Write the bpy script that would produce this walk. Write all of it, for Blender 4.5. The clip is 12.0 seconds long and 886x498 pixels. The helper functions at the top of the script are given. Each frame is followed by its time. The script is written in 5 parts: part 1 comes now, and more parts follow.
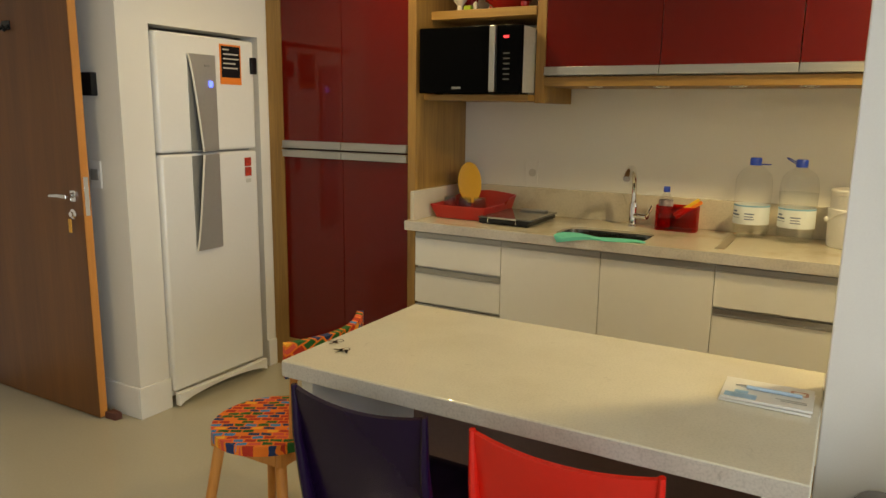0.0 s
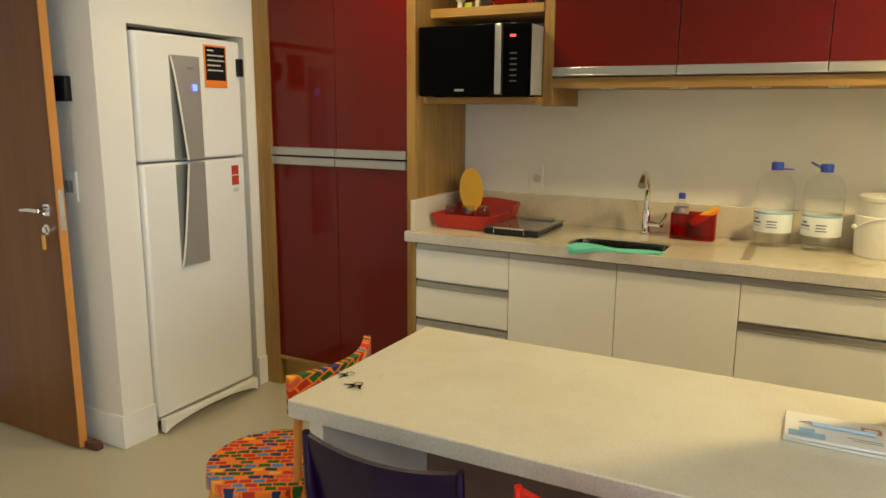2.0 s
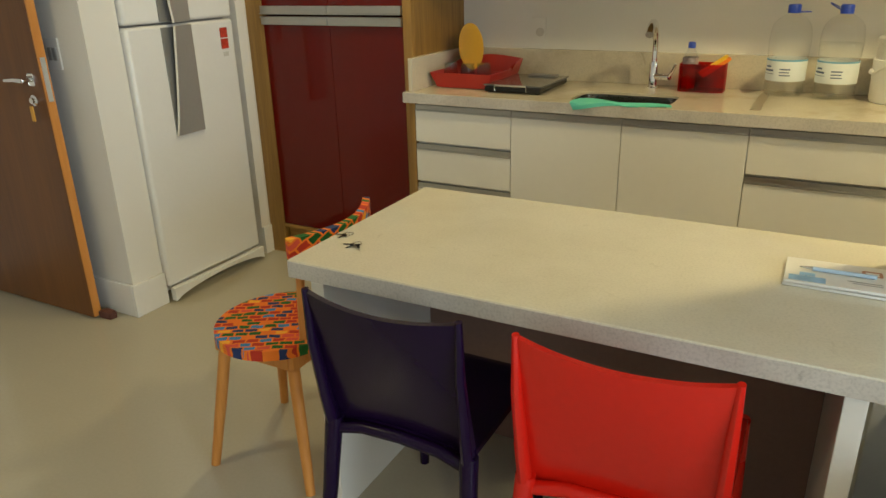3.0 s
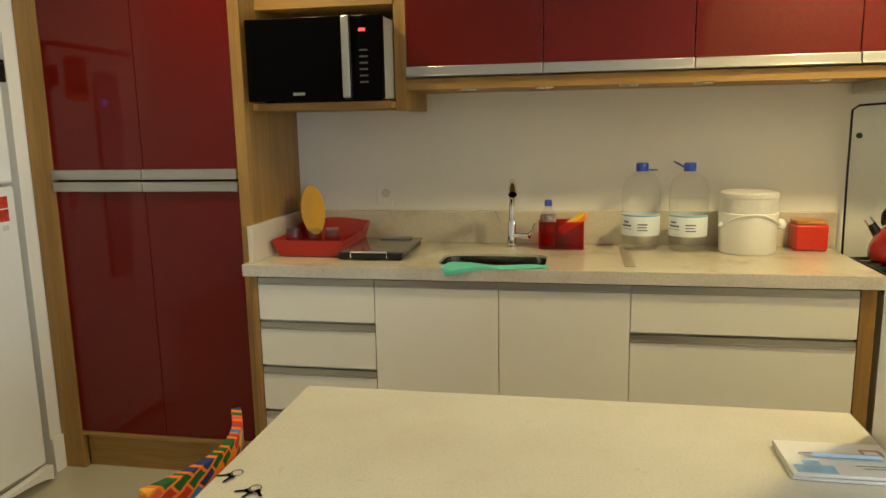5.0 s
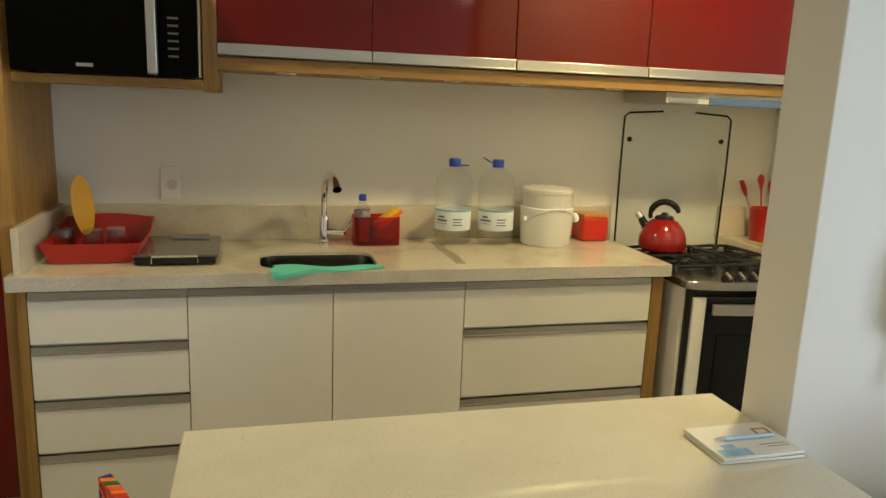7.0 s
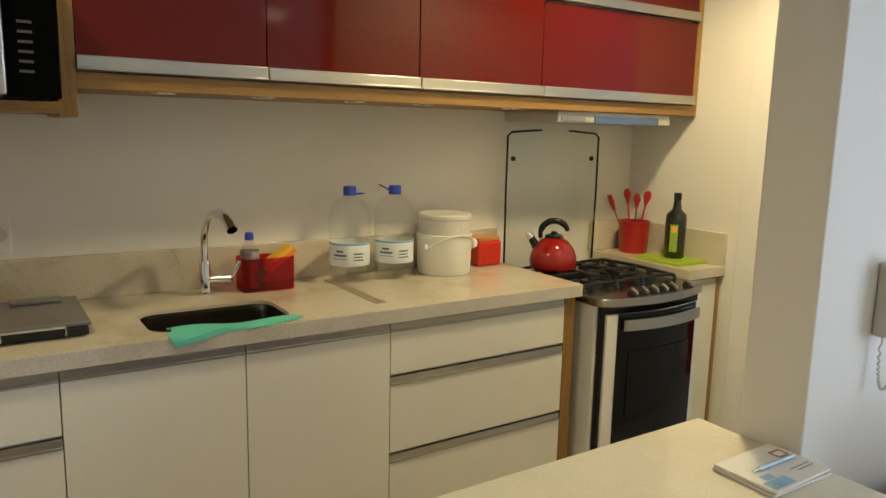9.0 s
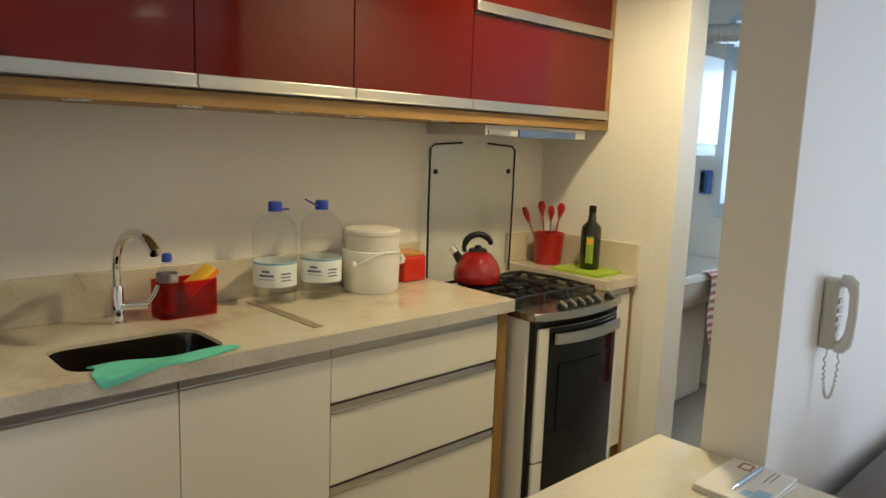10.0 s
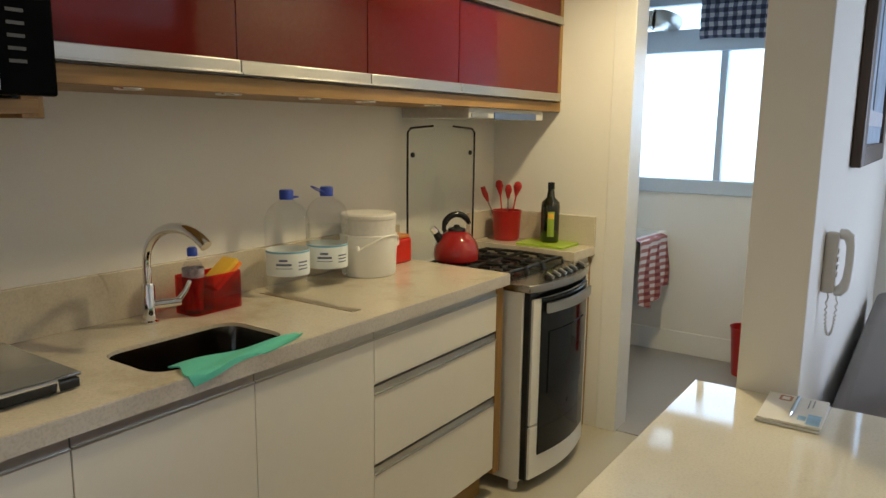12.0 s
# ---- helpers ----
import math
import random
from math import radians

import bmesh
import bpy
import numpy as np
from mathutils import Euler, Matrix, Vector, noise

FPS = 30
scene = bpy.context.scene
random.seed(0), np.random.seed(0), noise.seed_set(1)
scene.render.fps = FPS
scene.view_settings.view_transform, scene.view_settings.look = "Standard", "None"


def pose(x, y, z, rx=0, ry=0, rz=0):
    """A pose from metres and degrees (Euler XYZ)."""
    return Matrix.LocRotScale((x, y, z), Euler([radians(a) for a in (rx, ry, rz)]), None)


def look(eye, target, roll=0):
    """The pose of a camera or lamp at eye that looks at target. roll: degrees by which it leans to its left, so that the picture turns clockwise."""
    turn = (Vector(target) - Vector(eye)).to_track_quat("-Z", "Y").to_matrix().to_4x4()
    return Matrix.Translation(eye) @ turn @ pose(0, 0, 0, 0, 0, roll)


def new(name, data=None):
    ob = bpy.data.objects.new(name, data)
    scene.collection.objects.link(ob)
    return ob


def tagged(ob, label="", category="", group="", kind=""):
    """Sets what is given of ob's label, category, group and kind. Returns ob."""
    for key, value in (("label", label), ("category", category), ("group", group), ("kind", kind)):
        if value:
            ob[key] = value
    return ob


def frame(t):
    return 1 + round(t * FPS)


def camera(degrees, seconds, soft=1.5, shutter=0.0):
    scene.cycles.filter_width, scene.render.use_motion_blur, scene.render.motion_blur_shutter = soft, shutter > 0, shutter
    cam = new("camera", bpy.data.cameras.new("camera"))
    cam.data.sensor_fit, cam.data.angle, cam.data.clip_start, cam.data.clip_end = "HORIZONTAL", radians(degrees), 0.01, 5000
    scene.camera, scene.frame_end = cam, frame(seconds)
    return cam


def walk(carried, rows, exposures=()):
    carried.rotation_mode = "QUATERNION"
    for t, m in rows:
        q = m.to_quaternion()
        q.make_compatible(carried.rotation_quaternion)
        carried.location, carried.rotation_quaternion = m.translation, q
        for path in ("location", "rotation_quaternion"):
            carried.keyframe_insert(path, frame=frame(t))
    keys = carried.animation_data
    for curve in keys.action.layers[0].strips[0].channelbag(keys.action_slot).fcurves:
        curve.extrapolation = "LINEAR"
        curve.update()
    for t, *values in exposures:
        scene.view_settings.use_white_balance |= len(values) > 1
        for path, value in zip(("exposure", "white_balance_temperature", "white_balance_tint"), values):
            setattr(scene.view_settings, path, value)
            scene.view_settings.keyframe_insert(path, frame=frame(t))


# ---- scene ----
cam = camera(63.5, 12.0)
PATH = [
    (0, (0.141, -0.011, 1.426), (-0.827, 1.697, 1.046), 0.8),
    (0.5, (0.043, 0.122, 1.452), (-0.901, 1.851, 1.107), 0.2),
    (1, (-0.006, 0.154, 1.492), (-0.949, 1.916, 1.408), -0.0),
    (1.5, (-0.05, 0.106, 1.5), (-0.962, 1.884, 1.413), 0.4),
    (2, (-0.054, 0.113, 1.445), (-0.97, 1.85, 1.063), 0.4),
    (2.5, (-0.05, 0.128, 1.411), (-0.948, 1.809, 0.806), -1.2),
    (3, (-0.045, 0.15, 1.4), (-0.935, 1.787, 0.673), -1.4),
    (3.5, (-0.065, 0.2, 1.436), (-0.951, 1.916, 0.915), 0.2),
    (3.7, (-0.081, 0.246, 1.426), (-0.893, 2.024, 1.001), 1.1),
    (5.3, (-0.548, 0.434, 1.412), (-0.836, 2.381, 1.058), -0.1),
    (5.5, (-0.586, 0.465, 1.455), (-0.814, 2.415, 1.073), 1.1),
    (6, (-0.701, 0.496, 1.454), (-0.619, 2.461, 1.093), 1.4),
    (6.5, (-0.863, 0.499, 1.457), (-0.475, 2.43, 1.108), 0.9),
    (7, (-0.976, 0.559, 1.455), (-0.471, 2.453, 1.059), 2.3),
    (7.5, (-1.035, 0.688, 1.446), (-0.391, 2.546, 1.079), 2.1),
    (9.3, (-1.359, 1.038, 1.451), (-0.187, 2.627, 1.131), 1.1),
    (9.5, (-1.38, 1.087, 1.452), (-0.143, 2.626, 1.138), 1.0),
    (10, (-1.441, 1.184, 1.472), (-0.077, 2.615, 1.17), 2.1),
    (10.5, (-1.558, 1.258, 1.462), (-0.056, 2.536, 1.132), 2.5),
    (11, (-1.73, 1.333, 1.464), (-0.178, 2.556, 1.15), 0.2),
    (11.5, (-1.813, 1.43, 1.464), (-0.27, 2.659, 1.139), 0.9),
    (12, (-1.857, 1.532, 1.455), (-0.231, 2.648, 1.121), 0.7),
]
walk(cam, [(t, look(eye, target, roll)) for t, eye, target, roll in PATH],
     [(0, 0.16, 7150, 8), (0.6, 0.16, 7150, 8), (1.1, 0.38, 7100, 8), (1.5, 0.52, 7050, 8), (2.0, 0.46, 6900, 6), (2.6, 0.30, 6650, 3), (3.2, 0.22, 6550, 2),
      (3.7, 0.26, 6550, 3), (5.5, 0.30, 6500, 4), (6.5, 0.24, 6450, 4), (7.5, 0.14, 6350, 6), (9.3, 0.06, 6150, 10), (10.5, 0.0, 5900, 12), (12, -0.12, 5850, 12)])

# ---- light ----
world = bpy.data.worlds.new("world")
scene.world = world
world.use_nodes = True
wn = world.node_tree
sky = wn.nodes.new("ShaderNodeTexSky")
sky.sky_type, sky.sun_disc = "NISHITA", False
sky.sun_elevation, sky.sun_rotation = radians(40), radians(200)
wn.nodes["Background"].inputs["Strength"].default_value = 0.12
wn.links.new(sky.outputs[0], wn.nodes["Background"].inputs["Color"])

CEIL = 2.402


def area_lamp(name, m, sx, sy, watts, colour, spread=180):
    data = bpy.data.lights.new(name, "AREA")
    data.shape, data.size, data.size_y = "RECTANGLE", sx, sy
    data.energy, data.color, data.spread = watts, colour, radians(spread)
    ob = new(name, data)
    ob.matrix_world = m
    return ob


def spot_lamp(name, m, watts, colour, angle, blend, radius):
    data = bpy.data.lights.new(name, "SPOT")
    data.energy, data.color, data.shadow_soft_size = watts, colour, radius
    data.spot_size, data.spot_blend = radians(angle), blend
    ob = new(name, data)
    ob.matrix_world = m
    return ob


WARM = (1.0, 0.79, 0.40)
DAY = (0.50, 0.73, 1.0)
HAZE = (0.74, 0.84, 1.0)
# daylight in the laundry window and in the living room's balcony opening
area_lamp("laundry_daylight", look((2.84, 2.45, 1.56), (0, 2.45, 1.2)), 1.4, 0.78, 10, DAY)
area_lamp("balcony_daylight", look((3.02, -0.70, 1.15), (0.0, 0.1, 1.1)), 1.7, 2.0, 72, HAZE)
# two lamps over the kitchen floor; two unseen fill lamps added over the living room
SPOTS = [(-1.60, 2.42, 27), (0.62, 2.40, 74), (-2.40, 0.20, 20), (0.9, -1.0, 46)]
for sx, sy, watts in SPOTS:
    spot_lamp("ceiling_or_fill_lamp", pose(sx, sy, CEIL - 0.03), watts, WARM, 165, 0.6, 0.07)


# ---- materials ----
def shader(name):
    m = bpy.data.materials.new(name)
    m.use_nodes = True
    t = m.node_tree
    return m, t, t.nodes["Principled BSDF"]


def put(t, kind, **values):
    n = t.nodes.new(kind)
    for key, value in values.items():
        n.inputs[key.replace("_", " ")].default_value = value
    return n


def coords(t, scale=(1, 1, 1)):
    tc = t.nodes.new("ShaderNodeTexCoord")
    mp = t.nodes.new("ShaderNodeMapping")
    mp.inputs["Scale"].default_value = scale
    t.links.new(tc.outputs["Object"], mp.inputs["Vector"])
    return mp.outputs["Vector"]


def ramp(t, fac, stops, constant=False):
    r = t.nodes.new("ShaderNodeValToRGB")
    if constant:
        r.color_ramp.interpolation = "CONSTANT"
    el = r.color_ramp.elements
    el[0].position, el[0].color = stops[0][0], (*stops[0][1], 1)
    el[1].position, el[1].color = stops[-1][0], (*stops[-1][1], 1)
    for p, c in stops[1:-1]:
        el.new(p).color = (*c, 1)
    t.links.new(fac, r.inputs["Fac"])
    return r.outputs["Color"]


def shade(c, k):
    return tuple(min(1.0, v * k) for v in c)


def plain(name, colour, rough=0.5, metal=0.0, vary=0.12, big=2.0, fine=60.0, bump=0.05, coat=0.0, stretch=(1, 1, 1)):
    """A surface of one colour with stains at a large scale, grain and relief at a small one."""
    m, t, b = shader(name)
    v = coords(t, stretch)
    n1 = put(t, "ShaderNodeTexNoise", Scale=big, Detail=4.0)
    n2 = put(t, "ShaderNodeTexNoise", Scale=fine, Detail=3.0)
    t.links.new(v, n1.inputs["Vector"])
    t.links.new(v, n2.inputs["Vector"])
    mix = put(t, "ShaderNodeMath")
    mix.operation = "ADD"
    h1 = put(t, "ShaderNodeMath")
    h1.operation = "MULTIPLY"
    h1.inputs[1].default_value = 0.6
    h2 = put(t, "ShaderNodeMath")
    h2.operation = "MULTIPLY"
    h2.inputs[1].default_value = 0.4
    t.links.new(n1.outputs["Fac"], h1.inputs[0])
    t.links.new(n2.outputs["Fac"], h2.inputs[0])
    t.links.new(h1.outputs[0], mix.inputs[0])
    t.links.new(h2.outputs[0], mix.inputs[1])
    t.links.new(ramp(t, mix.outputs[0], [(0.3, shade(colour, 1 - vary)), (0.7, shade(colour, 1 + vary))]), b.inputs["Base Color"])
    rr = put(t, "ShaderNodeMapRange")
    rr.inputs["To Min"].default_value, rr.inputs["To Max"].default_value = rough * 0.85, min(1, rough * 1.2)
    t.links.new(n1.outputs["Fac"], rr.inputs["Value"])
    t.links.new(rr.outputs[0], b.inputs["Roughness"])
    b.inputs["Metallic"].default_value = metal
    b.inputs["Coat Weight"].default_value = coat
    b.inputs["Coat Roughness"].default_value = 0.05
    if bump:
        bp = put(t, "ShaderNodeBump", Strength=bump, Distance=0.002)
        t.links.new(n2.outputs["Fac"], bp.inputs["Height"])
        t.links.new(bp.outputs[0], b.inputs["Normal"])
    return m


def wood(name, dark, light, along="z", rough=0.45, scale=1.0, bump=0.15):
    m, t, b = shader(name)
    s = {"x": (1.2, 22, 22), "y": (22, 1.2, 22), "z": (22, 22, 1.2)}[along]
    v = coords(t, tuple(c * scale for c in s))
    n = put(t, "ShaderNodeTexNoise", Scale=1.0, Detail=6.0, Distortion=0.6)
    t.links.new(v, n.inputs["Vector"])
    n2 = put(t, "ShaderNodeTexNoise", Scale=6.0, Detail=3.0)
    t.links.new(v, n2.inputs["Vector"])
    add = put(t, "ShaderNodeMath")
    add.operation = "MULTIPLY_ADD"
    add.inputs[1].default_value, add.inputs[2].default_value = 0.35, 0.0
    t.links.new(n2.outputs["Fac"], add.inputs[0])
    add2 = put(t, "ShaderNodeMath")
    add2.operation = "MULTIPLY_ADD"
    add2.inputs[1].default_value = 0.65
    t.links.new(n.outputs["Fac"], add2.inputs[0])
    t.links.new(add.outputs[0], add2.inputs[2])
    t.links.new(ramp(t, add2.outputs[0], [(0.32, dark), (0.68, light)]), b.inputs["Base Color"])
    b.inputs["Roughness"].default_value = rough
    bp = put(t, "ShaderNodeBump", Strength=bump, Distance=0.001)
    t.links.new(n2.outputs["Fac"], bp.inputs["Height"])
    t.links.new(bp.outputs[0], b.inputs["Normal"])
    return m


def quartz(name, base, fleck, patch_tint=(0.84, 0.80, 0.72)):
    m, t, b = shader(name)
    v = coords(t)
    n = put(t, "ShaderNodeTexNoise", Scale=3.5, Detail=7.0, Roughness=0.65)
    f = put(t, "ShaderNodeTexNoise", Scale=170.0, Detail=3.0)
    vo = put(t, "ShaderNodeTexNoise", Scale=13.0, Detail=6.0, Distortion=1.6)
    for x in (n, f, vo):
        t.links.new(v, x.inputs["Vector"])
    # Large random patches are tinted darker than the base.
    c1 = ramp(t, n.outputs["Fac"], [(0.32, tuple(c * k for c, k in zip(base, patch_tint))), (0.5, shade(base, 0.99)), (0.7, shade(base, 1.05))])
    k = ramp(t, f.outputs["Fac"], [(0.36, (0.8, 0.8, 0.8)), (0.5, (1, 1, 1)), (0.66, (1.07, 1.07, 1.07))])
    k2 = ramp(t, vo.outputs["Fac"], [(0.25, (0.42, 0.38, 0.33)), (0.33, (1, 1, 1))])
    m1 = t.nodes.new("ShaderNodeMixRGB")
    m1.blend_type = "MULTIPLY"
    m1.inputs["Fac"].default_value = fleck
    t.links.new(c1, m1.inputs["Color1"])
    t.links.new(k, m1.inputs["Color2"])
    m2 = t.nodes.new("ShaderNodeMixRGB")
    m2.blend_type = "MULTIPLY"
    m2.inputs["Fac"].default_value = fleck * 0.8
    t.links.new(m1.outputs[0], m2.inputs["Color1"])
    t.links.new(k2, m2.inputs["Color2"])
    t.links.new(m2.outputs[0], b.inputs["Base Color"])
    b.inputs["Roughness"].default_value = 0.12
    return m


def patchwork(name, upright=False):
    m, t, b = shader(name)
    v = coords(t)
    br = t.nodes.new("ShaderNodeTexBrick")
    br.offset, br.offset_frequency = 0.4, 2
    for key, value in (("Color1", (0, 0, 0, 1)), ("Color2", (1, 1, 1, 1)), ("Mortar", (0, 0, 0, 1))):
        br.inputs[key].default_value = value
    br.inputs["Scale"].default_value = 1.0
    br.inputs["Mortar Size"].default_value = 0.0026
    br.inputs["Mortar Smooth"].default_value = 0.0
    br.inputs["Brick Width"].default_value = 0.037
    br.inputs["Row Height"].default_value = 0.0215
    rot = t.nodes.new("ShaderNodeMapping")
    rot.inputs["Rotation"].default_value = (0, 0, radians(-32))
    if upright:
        sp, cb = t.nodes.new("ShaderNodeSeparateXYZ"), t.nodes.new("ShaderNodeCombineXYZ")
        t.links.new(v, sp.inputs[0])
        t.links.new(sp.outputs["Y"], cb.inputs["X"])
        t.links.new(sp.outputs["Z"], cb.inputs["Y"])
        v = cb.outputs[0]
    wob = put(t, "ShaderNodeTexNoise", Scale=28.0, Detail=1.0)
    t.links.new(v, wob.inputs["Vector"])
    soft = t.nodes.new("ShaderNodeVectorMath")
    soft.operation = "MULTIPLY_ADD"
    soft.inputs[1].default_value = (0.014, 0.014, 0.014)
    t.links.new(wob.outputs["Color"], soft.inputs[0])
    t.links.new(v, soft.inputs[2])
    t.links.new(soft.outputs[0], rot.inputs["Vector"])
    t.links.new(rot.outputs[0], br.inputs["Vector"])
    O, R, Y = (0.85, 0.20, 0.015), (0.50, 0.030, 0.010), (0.90, 0.42, 0.03)
    B, G, D, P = (0.05, 0.22, 0.52), (0.012, 0.11, 0.016), (0.016, 0.035, 0.13), (0.72, 0.09, 0.05)
    col = ramp(t, br.outputs["Color"], [(0.0, O), (0.03, R), (0.17, D), (0.29, G), (0.42, P), (0.48, B), (0.60, R), (0.66, O), (0.74, D), (0.83, G), (0.94, Y)], True)
    t.links.new(col, b.inputs["Base Color"])
    b.inputs["Roughness"].default_value = 0.85
    n = put(t, "ShaderNodeTexNoise", Scale=700.0)
    bp = put(t, "ShaderNodeBump", Strength=0.2, Distance=0.001)
    t.links.new(n.outputs["Fac"], bp.inputs["Height"])
    t.links.new(bp.outputs[0], b.inputs["Normal"])
    return m


def gingham(name, pale, mid, deep, cell, axes=("Y", "Z")):
    m, t, b = shader(name)
    sep = t.nodes.new("ShaderNodeSeparateXYZ")
    t.links.new(coords(t), sep.inputs[0])
    out = []
    for a in axes:
        w = put(t, "ShaderNodeMath")
        w.operation = "MULTIPLY"
        w.inputs[1].default_value = math.pi / cell
        t.links.new(sep.outputs[a], w.inputs[0])
        s = put(t, "ShaderNodeMath")
        s.operation = "SINE"
        t.links.new(w.outputs[0], s.inputs[0])
        g = put(t, "ShaderNodeMath")
        g.operation = "GREATER_THAN"
        g.inputs[1].default_value = 0.0
        t.links.new(s.outputs[0], g.inputs[0])
        out.append(g)
    av = put(t, "ShaderNodeMath")
    av.operation = "MULTIPLY_ADD"
    av.inputs[1].default_value = 0.45
    t.links.new(out[0].outputs[0], av.inputs[0])
    hf = put(t, "ShaderNodeMath")
    hf.operation = "MULTIPLY"
    hf.inputs[1].default_value = 0.45
    t.links.new(out[1].outputs[0], hf.inputs[0])
    t.links.new(hf.outputs[0], av.inputs[2])
    t.links.new(ramp(t, av.outputs[0], [(0.0, pale), (0.3, mid), (0.7, deep)], True), b.inputs["Base Color"])
    b.inputs["Roughness"].default_value = 0.9
    return m


def clear(name, tint, gloss=0.12, rough=0.02):
    """Thin clear plastic or glass: mostly let through, with reflections by Fresnel."""
    m = bpy.data.materials.new(name)
    m.use_nodes = True
    t = m.node_tree
    t.nodes.remove(t.nodes["Principled BSDF"])
    tr = t.nodes.new("ShaderNodeBsdfTransparent")
    tr.inputs["Color"].default_value = (*tint, 1)
    gl = t.nodes.new("ShaderNodeBsdfGlossy")
    gl.inputs["Roughness"].default_value = rough
    fr = t.nodes.new("ShaderNodeLayerWeight")
    fr.inputs["Blend"].default_value = 0.5
    pw = put(t, "ShaderNodeMath")
    pw.operation = "POWER"
    pw.inputs[1].default_value = 3.0
    t.links.new(fr.outputs["Facing"], pw.inputs[0])
    ma = put(t, "ShaderNodeMath")
    ma.operation = "MULTIPLY_ADD"
    ma.inputs[1].default_value, ma.inputs[2].default_value = gloss * 2.5, 0.035
    t.links.new(pw.outputs[0], ma.inputs[0])
    mx = t.nodes.new("ShaderNodeMixShader")
    t.links.new(ma.outputs[0], mx.inputs[0])
    t.links.new(tr.outputs[0], mx.inputs[1])
    t.links.new(gl.outputs[0], mx.inputs[2])
    t.links.new(mx.outputs[0], t.nodes["Material Output"].inputs["Surface"])
    return m


def glowing(name, colour, strength):
    m, t, b = shader(name)
    b.inputs["Base Color"].default_value = (*colour, 1)
    b.inputs["Emission Color"].default_value = (*colour, 1)
    b.inputs["Emission Strength"].default_value = strength
    return m


M_WALL = plain("wall_paint", (0.78, 0.76, 0.71), 0.6, vary=0.03, big=1.2, fine=220, bump=0.12)
M_CEIL = plain("ceiling_paint", (0.80, 0.79, 0.76), 0.7, vary=0.02, fine=200, bump=0.08)
M_TRIM = plain("white_trim", (0.80, 0.79, 0.76), 0.35, vary=0.03, fine=40, bump=0.02)
M_FLOOR = plain("porcelain_floor", (0.47, 0.43, 0.33), 0.10, vary=0.05, big=1.6, fine=90, bump=0.01)
M_RED = plain("red_gloss_lacquer", (0.112, 0.0052, 0.0026), 0.08, 0.0, vary=0.04, big=1.0, fine=30, bump=0.0)
M_RED.node_tree.nodes["Principled BSDF"].inputs["Specular IOR Level"].default_value = 0.3
M_WHITEMDF = plain("white_lacquer", (0.76, 0.73, 0.65), 0.32, vary=0.02, fine=40, bump=0.02)
M_OAK = wood("oak_veneer", (0.21, 0.110, 0.026), (0.37, 0.208, 0.055), "z")
M_OAKX = wood("oak_veneer_level", (0.21, 0.110, 0.026), (0.37, 0.208, 0.055), "x")
M_DOOR = wood("door_veneer", (0.120, 0.040, 0.0055), (0.185, 0.067, 0.010), "z", 0.35, 0.6)
M_PINE = wood("orange_pine", (0.50, 0.19, 0.035), (0.66, 0.29, 0.07), "z", 0.4)
M_ALU = plain("brushed_aluminium", (0.47, 0.46, 0.43), 0.34, 1.0, vary=0.06, big=3, fine=160, bump=0.04, stretch=(0.1, 1, 1))
M_CHROME = plain("chrome", (0.80, 0.80, 0.80), 0.06, 1.0, vary=0.02, bump=0.0)
M_STEEL = plain("stainless_steel", (0.44, 0.42, 0.39), 0.24, 1.0, vary=0.06, fine=200, bump=0.03)
M_QUARTZ = quartz("beige_quartz", (0.62, 0.56, 0.44), 0.38, (0.74, 0.70, 0.62))
M_TABLE = quartz("table_quartz", (0.69, 0.65, 0.52), 0.30, (0.93, 0.92, 0.90))
M_TABLE.node_tree.nodes["Principled BSDF"].inputs["Roughness"].default_value = 0.05
# Edge quartz: darker, more speckled and rougher than the tops.
M_EDGE = quartz("dark_rough_quartz_edge", (0.56, 0.52, 0.46), 0.6, (0.82, 0.79, 0.76))
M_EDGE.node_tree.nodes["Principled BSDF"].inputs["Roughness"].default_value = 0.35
M_FRIDGE = plain("white_enamel", (0.80, 0.80, 0.78), 0.22, vary=0.02, fine=60, bump=0.02, coat=0.3)
M_GREYPL = plain("grey_plastic", (0.30, 0.30, 0.29), 0.35, 0.5, vary=0.06, bump=0.02)
M_SILVER = plain("silver_plastic", (0.36, 0.35, 0.33), 0.42, 0.25, vary=0.05, bump=0.02)
M_BLACK = plain("black_plastic", (0.012, 0.012, 0.013), 0.25, vary=0.2, bump=0.02)
M_BLACK.node_tree.nodes["Principled BSDF"].inputs["Specular IOR Level"].default_value = 0.3
M_BLACKGL = plain("black_glass", (0.0022, 0.0022, 0.0024), 0.06, vary=0.1, bump=0.0)
M_BLACKGL.node_tree.nodes["Principled BSDF"].inputs["Specular IOR Level"].default_value = 0.02
M_OVENGL = plain("oven_glass", (0.004, 0.004, 0.005), 0.07, vary=0.1, bump=0.0)
M_OVENGL.node_tree.nodes["Principled BSDF"].inputs["Specular IOR Level"].default_value = 0.28
M_IRON = plain("cast_iron", (0.008, 0.008, 0.008), 0.4, vary=0.2, bump=0.2)
M_DARK = plain("recess_shade", (0.03, 0.026, 0.02), 0.8, vary=0.2, bump=0.0)
M_REDPL = plain("red_plastic", (0.42, 0.018, 0.015), 0.28, vary=0.06, bump=0.02)
M_CHAIRRED = plain("red_chair_plastic", (0.66, 0.014, 0.007), 0.26, vary=0.05, bump=0.02)
M_PURPLE = plain("purple_chair_plastic", (0.011, 0.0035, 0.024), 0.22, vary=0.08, bump=0.02)
M_PURPLE.node_tree.nodes["Principled BSDF"].inputs["Specular IOR Level"].default_value = 0.25
